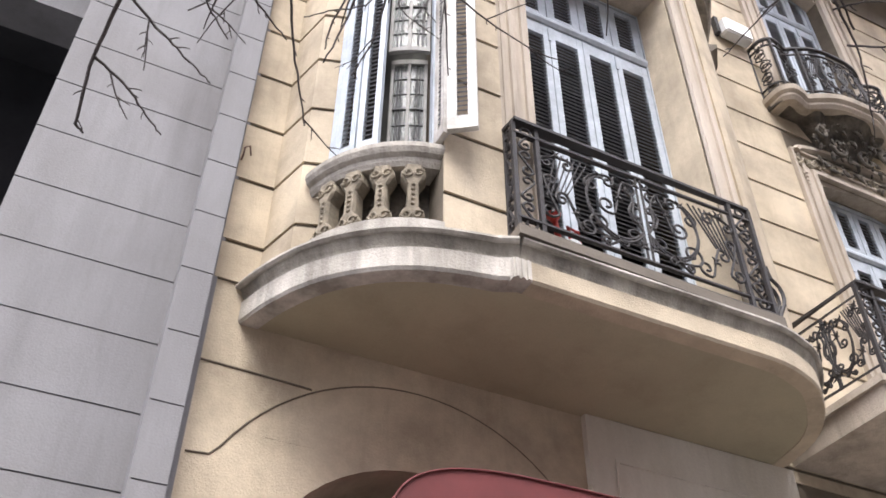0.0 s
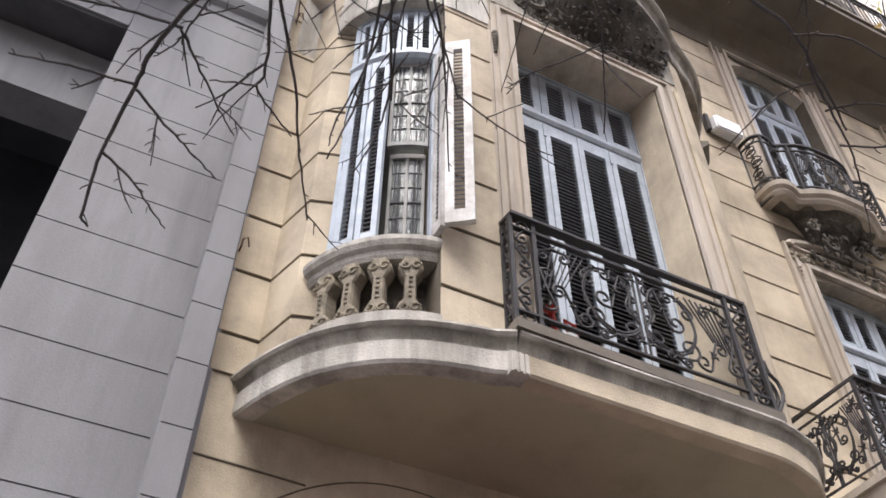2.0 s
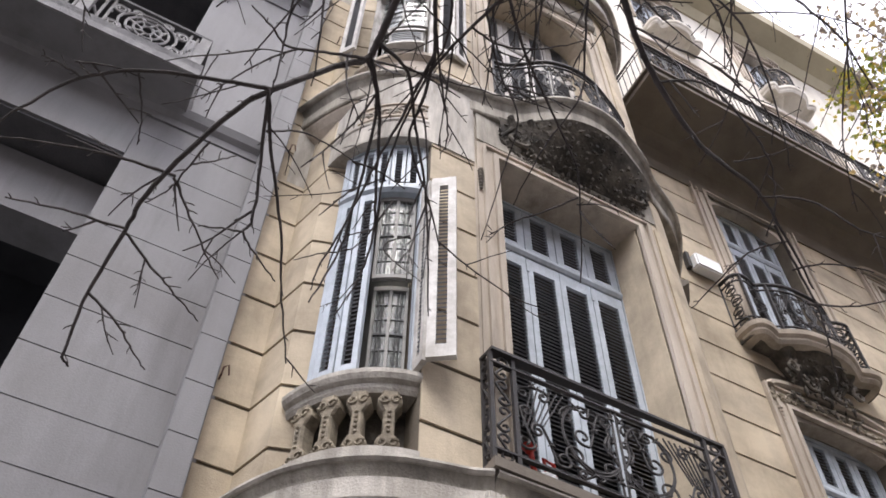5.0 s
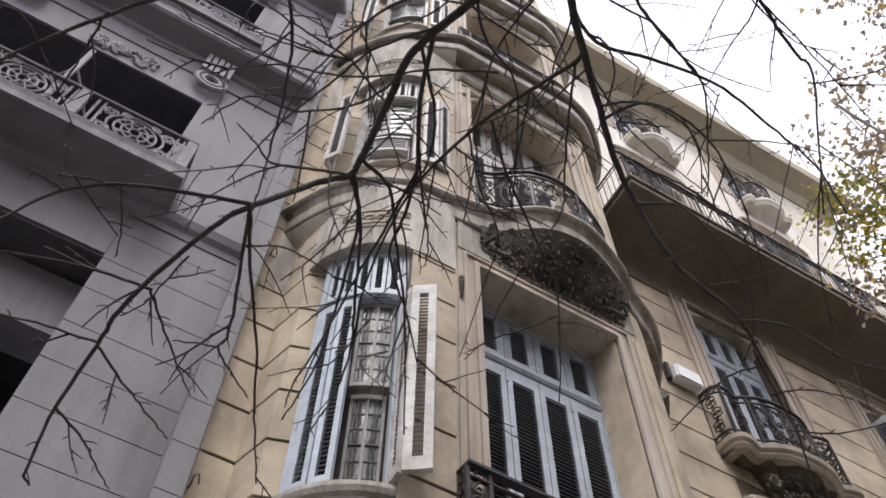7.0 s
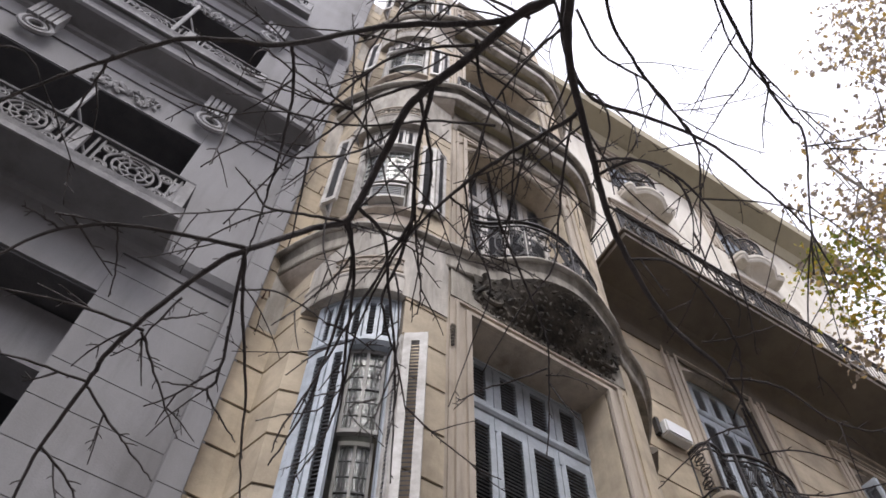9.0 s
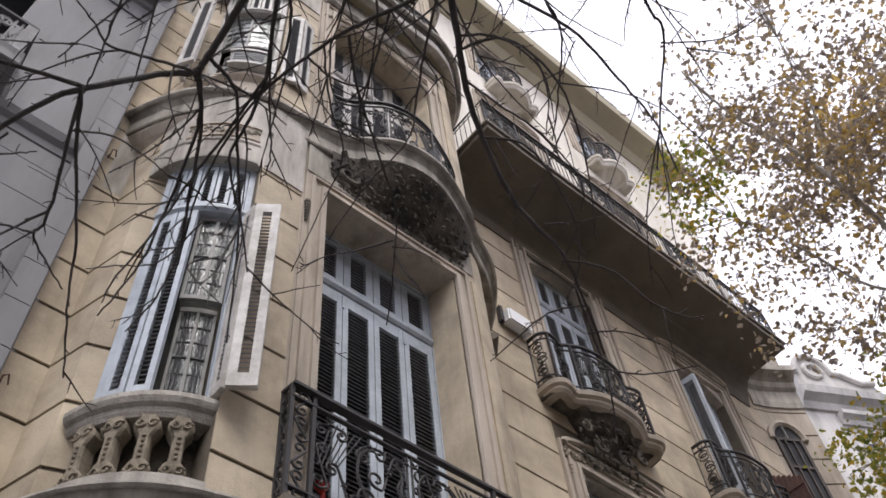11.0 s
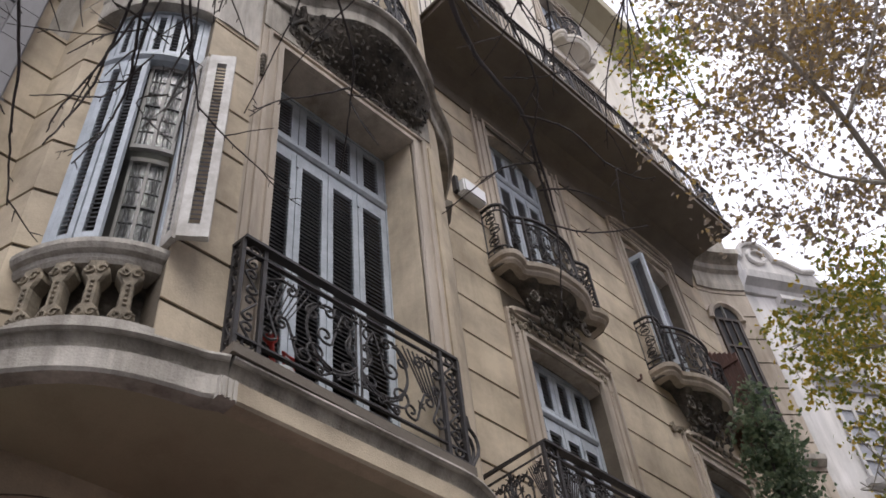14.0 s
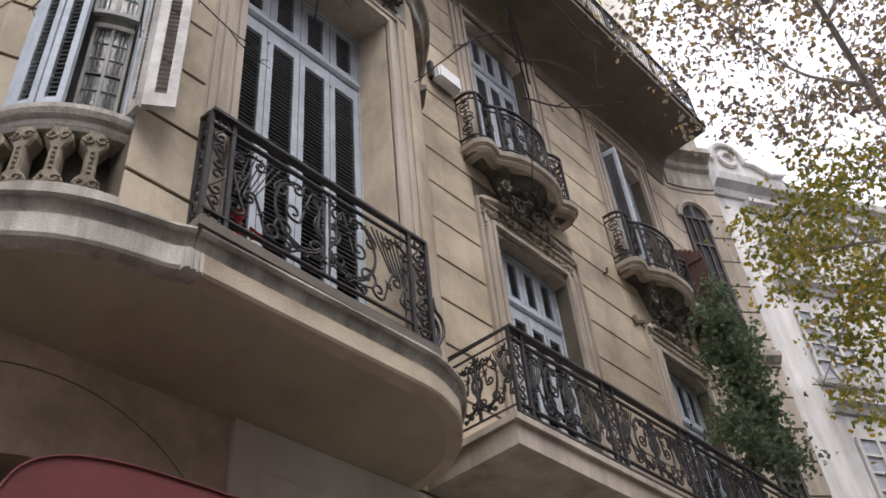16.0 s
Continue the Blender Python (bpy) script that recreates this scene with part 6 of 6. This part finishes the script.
limb(bare, [(0.62, 0.78, 4.67), (0.40, 0.87, 4.60), (0.19, 0.98, 4.50), (-0.04, 0.97, 4.25), (-0.19, 1.02, 4.08)], 0.005, 0.002, 6, 0.22)
limb(bare, [(0.33, 0.91, 4.57), (0.25, 1.04, 4.49), (0.08, 1.08, 4.28), (-0.07, 1.04, 4.11), (-0.15, 1.14, 4.02)], 0.0046, 0.002, 5, 0.2)
limb(bare, [(-0.48, 0.97, 4.00), (-0.49, 1.11, 3.93), (-0.50, 1.19, 3.88)], 0.004, 0.0018, 2, 0.14)
limb(bare, [(-0.73, 1.04, 3.84), (-0.65, 1.03, 3.89), (-0.58, 1.09, 3.90), (-0.42, 1.25, 3.87)], 0.0036, 0.0018, 3, 0.14)
limb(bare, [(-0.41, 1.35, 3.80), (-0.32, 1.34, 3.84), (-0.24, 1.34, 3.85)], 0.0032, 0.0018, 2, 0.14)
limb(bare, [(0.41, 0.57, 4.73), (0.52, 0.70, 4.69), (0.69, 0.78, 4.67), (0.81, 0.97, 4.59), (0.89, 1.16, 4.48)], 0.006, 0.002, 5, 0.2)
limb(bare, [(0.65, 0.41, 4.81), (0.61, 0.54, 4.77), (0.58, 0.74, 4.69), (0.63, 0.91, 4.61), (0.65, 1.00, 4.57)], 0.006, 0.002, 6, 0.2)
limb(bare, [(0.58, 0.34, 4.83), (0.75, 0.50, 4.79), (0.79, 0.69, 4.72), (0.88, 0.80, 4.67)], 0.0055, 0.002, 4, 0.2)
limb(bare, [(0.54, 0.43, 4.80), (0.30, 0.47, 4.77), (0.16, 0.62, 4.76), (0.12, 0.76, 4.60), (0.15, 0.87, 4.55)], 0.006, 0.002, 6, 0.2)
limb(bare, [(0.34, 0.81, 4.62), (0.49, 0.98, 4.56), (0.54, 1.12, 4.49), (0.52, 1.23, 4.42)], 0.007, 0.0025, 4, 0.2)


# finer whips between the limbs, most of them high over the pavement
NODES = ((0.32, 1.24, 4.38), (-0.07, 0.78, 4.41), (1.02, 0.4, 5.15), (1.38, 0.16, 5.04), (0.89, 0.62, 4.72), (0.43, 0.64, 4.71), (0.16, 0.94, 4.52), (0.75, 0.78, 4.68), (0.6, 0.3, 4.84), (0.49, 0.46, 4.78))
for k in range(20):
    a = Vector(random.choice(NODES))
    way = Vector((random.gauss(0, 1), random.uniform(-0.25, 0.5), random.uniform(-0.45, 0.5))).normalized() * random.uniform(0.35, 0.8)
    bend = Vector((random.gauss(0, 0.08), random.gauss(0, 0.05), 0.05 + random.gauss(0, 0.07))) * way.length
    tip = a + way
    tip.z = max(tip.z, 1.6 + 2.05 * max(tip.y, 0.2) + 0.55 * max(tip.x, 0))
    limb(bare, [a, a.lerp(tip, 0.35) + bend, a.lerp(tip, 0.7) + bend * 0.7, tip], 0.0042, 0.0018, 4, 0.18)


# ---- leafy trees ----
def leaf(bm, at, size):
    """A lobed plane leaf, folded a little along its rib."""
    turn = Euler((random.uniform(0, 6.28), random.uniform(0, 6.28), random.uniform(0, 6.28))).to_matrix()
    rim = [(0, -0.5), (0.28, -0.30), (0.52, -0.02), (0.26, 0.10), (0.22, 0.42), (0, 0.58), (-0.22, 0.42), (-0.26, 0.10), (-0.52, -0.02), (-0.28, -0.30)]
    vs = [bm.verts.new(Vector(at) + turn @ Vector((x * size, y * size, abs(x) * size * 0.35))) for x, y in rim]
    bm.faces.new((vs[0], vs[1], vs[2], vs[3], vs[4], vs[5]))
    bm.faces.new((vs[5], vs[6], vs[7], vs[8], vs[9], vs[0]))


def crown(owner, centre, radii, clumps, per, size, spread, mat, bark, stems, name="crown", thick=0.010):
    """Leaf clumps at the ends of thin boughs that leave the stems at many points."""
    bl, bb = bmesh.new(), bmesh.new()
    stems = [Vector(q) for q in stems]
    for k in range(clumps):
        d = Vector((random.gauss(0, 1), random.gauss(0, 1), random.gauss(0, 1))).normalized()
        c = Vector(centre) + Vector(a * b for a, b in zip(d, radii)) * random.random() ** 0.45
        root = min(stems, key=lambda q: (q - c).length + random.random() * 0.5)
        mid = root.lerp(c, 0.55) + Vector((random.gauss(0, 0.12), random.gauss(0, 0.12), random.gauss(0, 0.1) + 0.08))
        if k % 2 == 0:
            tube(bb, smooth_line([root, mid, c], 4), thick, 5, thick * 0.25)
        for j in range(per):
            off = Vector((random.gauss(0, spread), random.gauss(0, spread), random.gauss(0, spread * 0.7)))
            leaf(bl, c + off, size * random.uniform(0.55, 1.25))
    tagged(wpart(name, bl, mat, owner), kind="stuff")
    tagged(wpart("bough_web", bb, bark, owner), kind="stuff")


plane = thing("plane_tree", (9.9, -0.3, 0.0), "tall autumn plane tree with thinning brown and yellow leaves", "tree", "street trees")
bm = bmesh.new()
tube(bm, smooth_line([(9.9, -0.3, -0.1), (9.8, -0.1, 3.0), (9.6, 0.3, 6.0), (9.0, 0.6, 7.8)], 6), 0.24, 12, 0.13)
wpart("trunk", bm, PLANE_BARK, plane, smooth=True)
STEMS = []
for pts, r in (([(9.0, 0.6, 7.8), (8.47, 0.67, 8.6), (7.9, 0.65, 9.2), (7.35, 0.63, 9.8), (6.8, 0.75, 10.6), (6.4, 1.0, 11.5), (6.0, 1.1, 12.4)], 0.085), ([(9.0, 0.6, 7.8), (9.2, 0.2, 9.6), (9.0, -0.3, 11.5), (8.6, -0.8, 13.0)], 0.08), ([(8.2, 0.66, 8.95), (8.1, 1.2, 9.6), (7.8, 1.5, 10.4), (7.3, 1.9, 11.2)], 0.045), ([(9.3, 0.45, 7.0), (9.1, 1.3, 7.7), (9.0, 2.0, 8.0), (8.7, 2.5, 8.5)], 0.05), ([(9.1, 1.3, 7.7), (9.4, 2.1, 7.3), (9.6, 2.7, 6.8)], 0.03), ([(7.6, 0.64, 9.5), (7.7, -0.2, 10.6), (7.4, -0.9, 11.8)], 0.05), ([(7.1, 0.7, 10.2), (7.0, 0.3, 11.4), (6.6, 0.0, 12.6)], 0.04)):
    bm = bmesh.new()
    line = smooth_line(pts, 6)
    STEMS += line[3:]
    tube(bm, line, r * 0.55, 8, r * 0.16)
    wpart("limb", bm, PLANE_BARK, plane, smooth=True)
crown(plane, (8.1, 0.5, 11.1), (2.8, 2.3, 2.6), 238, 52, 0.075, 0.165, LEAF_BROWN, PLANE_BARK, STEMS)
crown(plane, (6.6, 1.9, 11.2), (0.75, 0.6, 0.75), 24, 36, 0.07, 0.16, LEAF_GREEN, PLANE_BARK, STEMS, "spray")
crown(plane, (5.7, -0.35, 13.1), (0.55, 0.6, 0.9), 18, 34, 0.075, 0.16, LEAF_BROWN, PLANE_BARK, STEMS, "high_spray")
crown(plane, (7.7, 0.4, 12.0), (0.8, 0.6, 0.8), 16, 40, 0.075, 0.17, LEAF_GOLD, PLANE_BARK, STEMS, "golden_spray")
crown(plane, (9.40, 1.75, 8.0), (1.6, 1.2, 1.1), 82, 52, 0.066, 0.15, LEAF_GREEN, PLANE_BARK, STEMS, "lower_crown")
crown(plane, (10.2, 2.2, 6.6), (0.6, 0.6, 0.8), 12, 40, 0.07, 0.13, LEAF_GREEN, PLANE_BARK, STEMS, "low_sprays")

pot_tree = thing("potted_tree", (9.5, 3.75, 4.95), "dense dark green shrub growing on the lower balcony", "shrub")
bm = bmesh.new()
stem = smooth_line([(9.5, 3.75, 5.2), (9.45, 3.70, 6.2), (9.55, 3.62, 7.2), (9.65, 3.58, 8.6)], 5)
tube(bm, stem, 0.04, 8, 0.012)
wpart("trunk", bm, BARK, pot_tree, smooth=True)
bm = bmesh.new()
bmesh.ops.create_cone(bm, cap_ends=True, segments=16, radius1=0.16, radius2=0.22, depth=0.36, matrix=Matrix.Translation((9.5, 3.75, 5.13)))
wpart("pot", bm, SOOT_SHADE, pot_tree)
crown(pot_tree, (9.72, 3.58, 7.55), (0.34, 0.28, 1.35), 76, 42, 0.066, 0.10, LEAF_DARK, BARK, stem[6:], "crown", 0.006)
crown(pot_tree, (9.85, 3.55, 6.5), (0.42, 0.30, 0.5), 26, 38, 0.066, 0.11, LEAF_DARK, BARK, stem[4:], "side_growth", 0.006)
crown(pot_tree, (8.9, 3.55, 6.3), (0.65, 0.30, 0.35), 24, 32, 0.065, 0.11, LEAF_DARK, BARK, stem[2:8], "low_growth", 0.006)
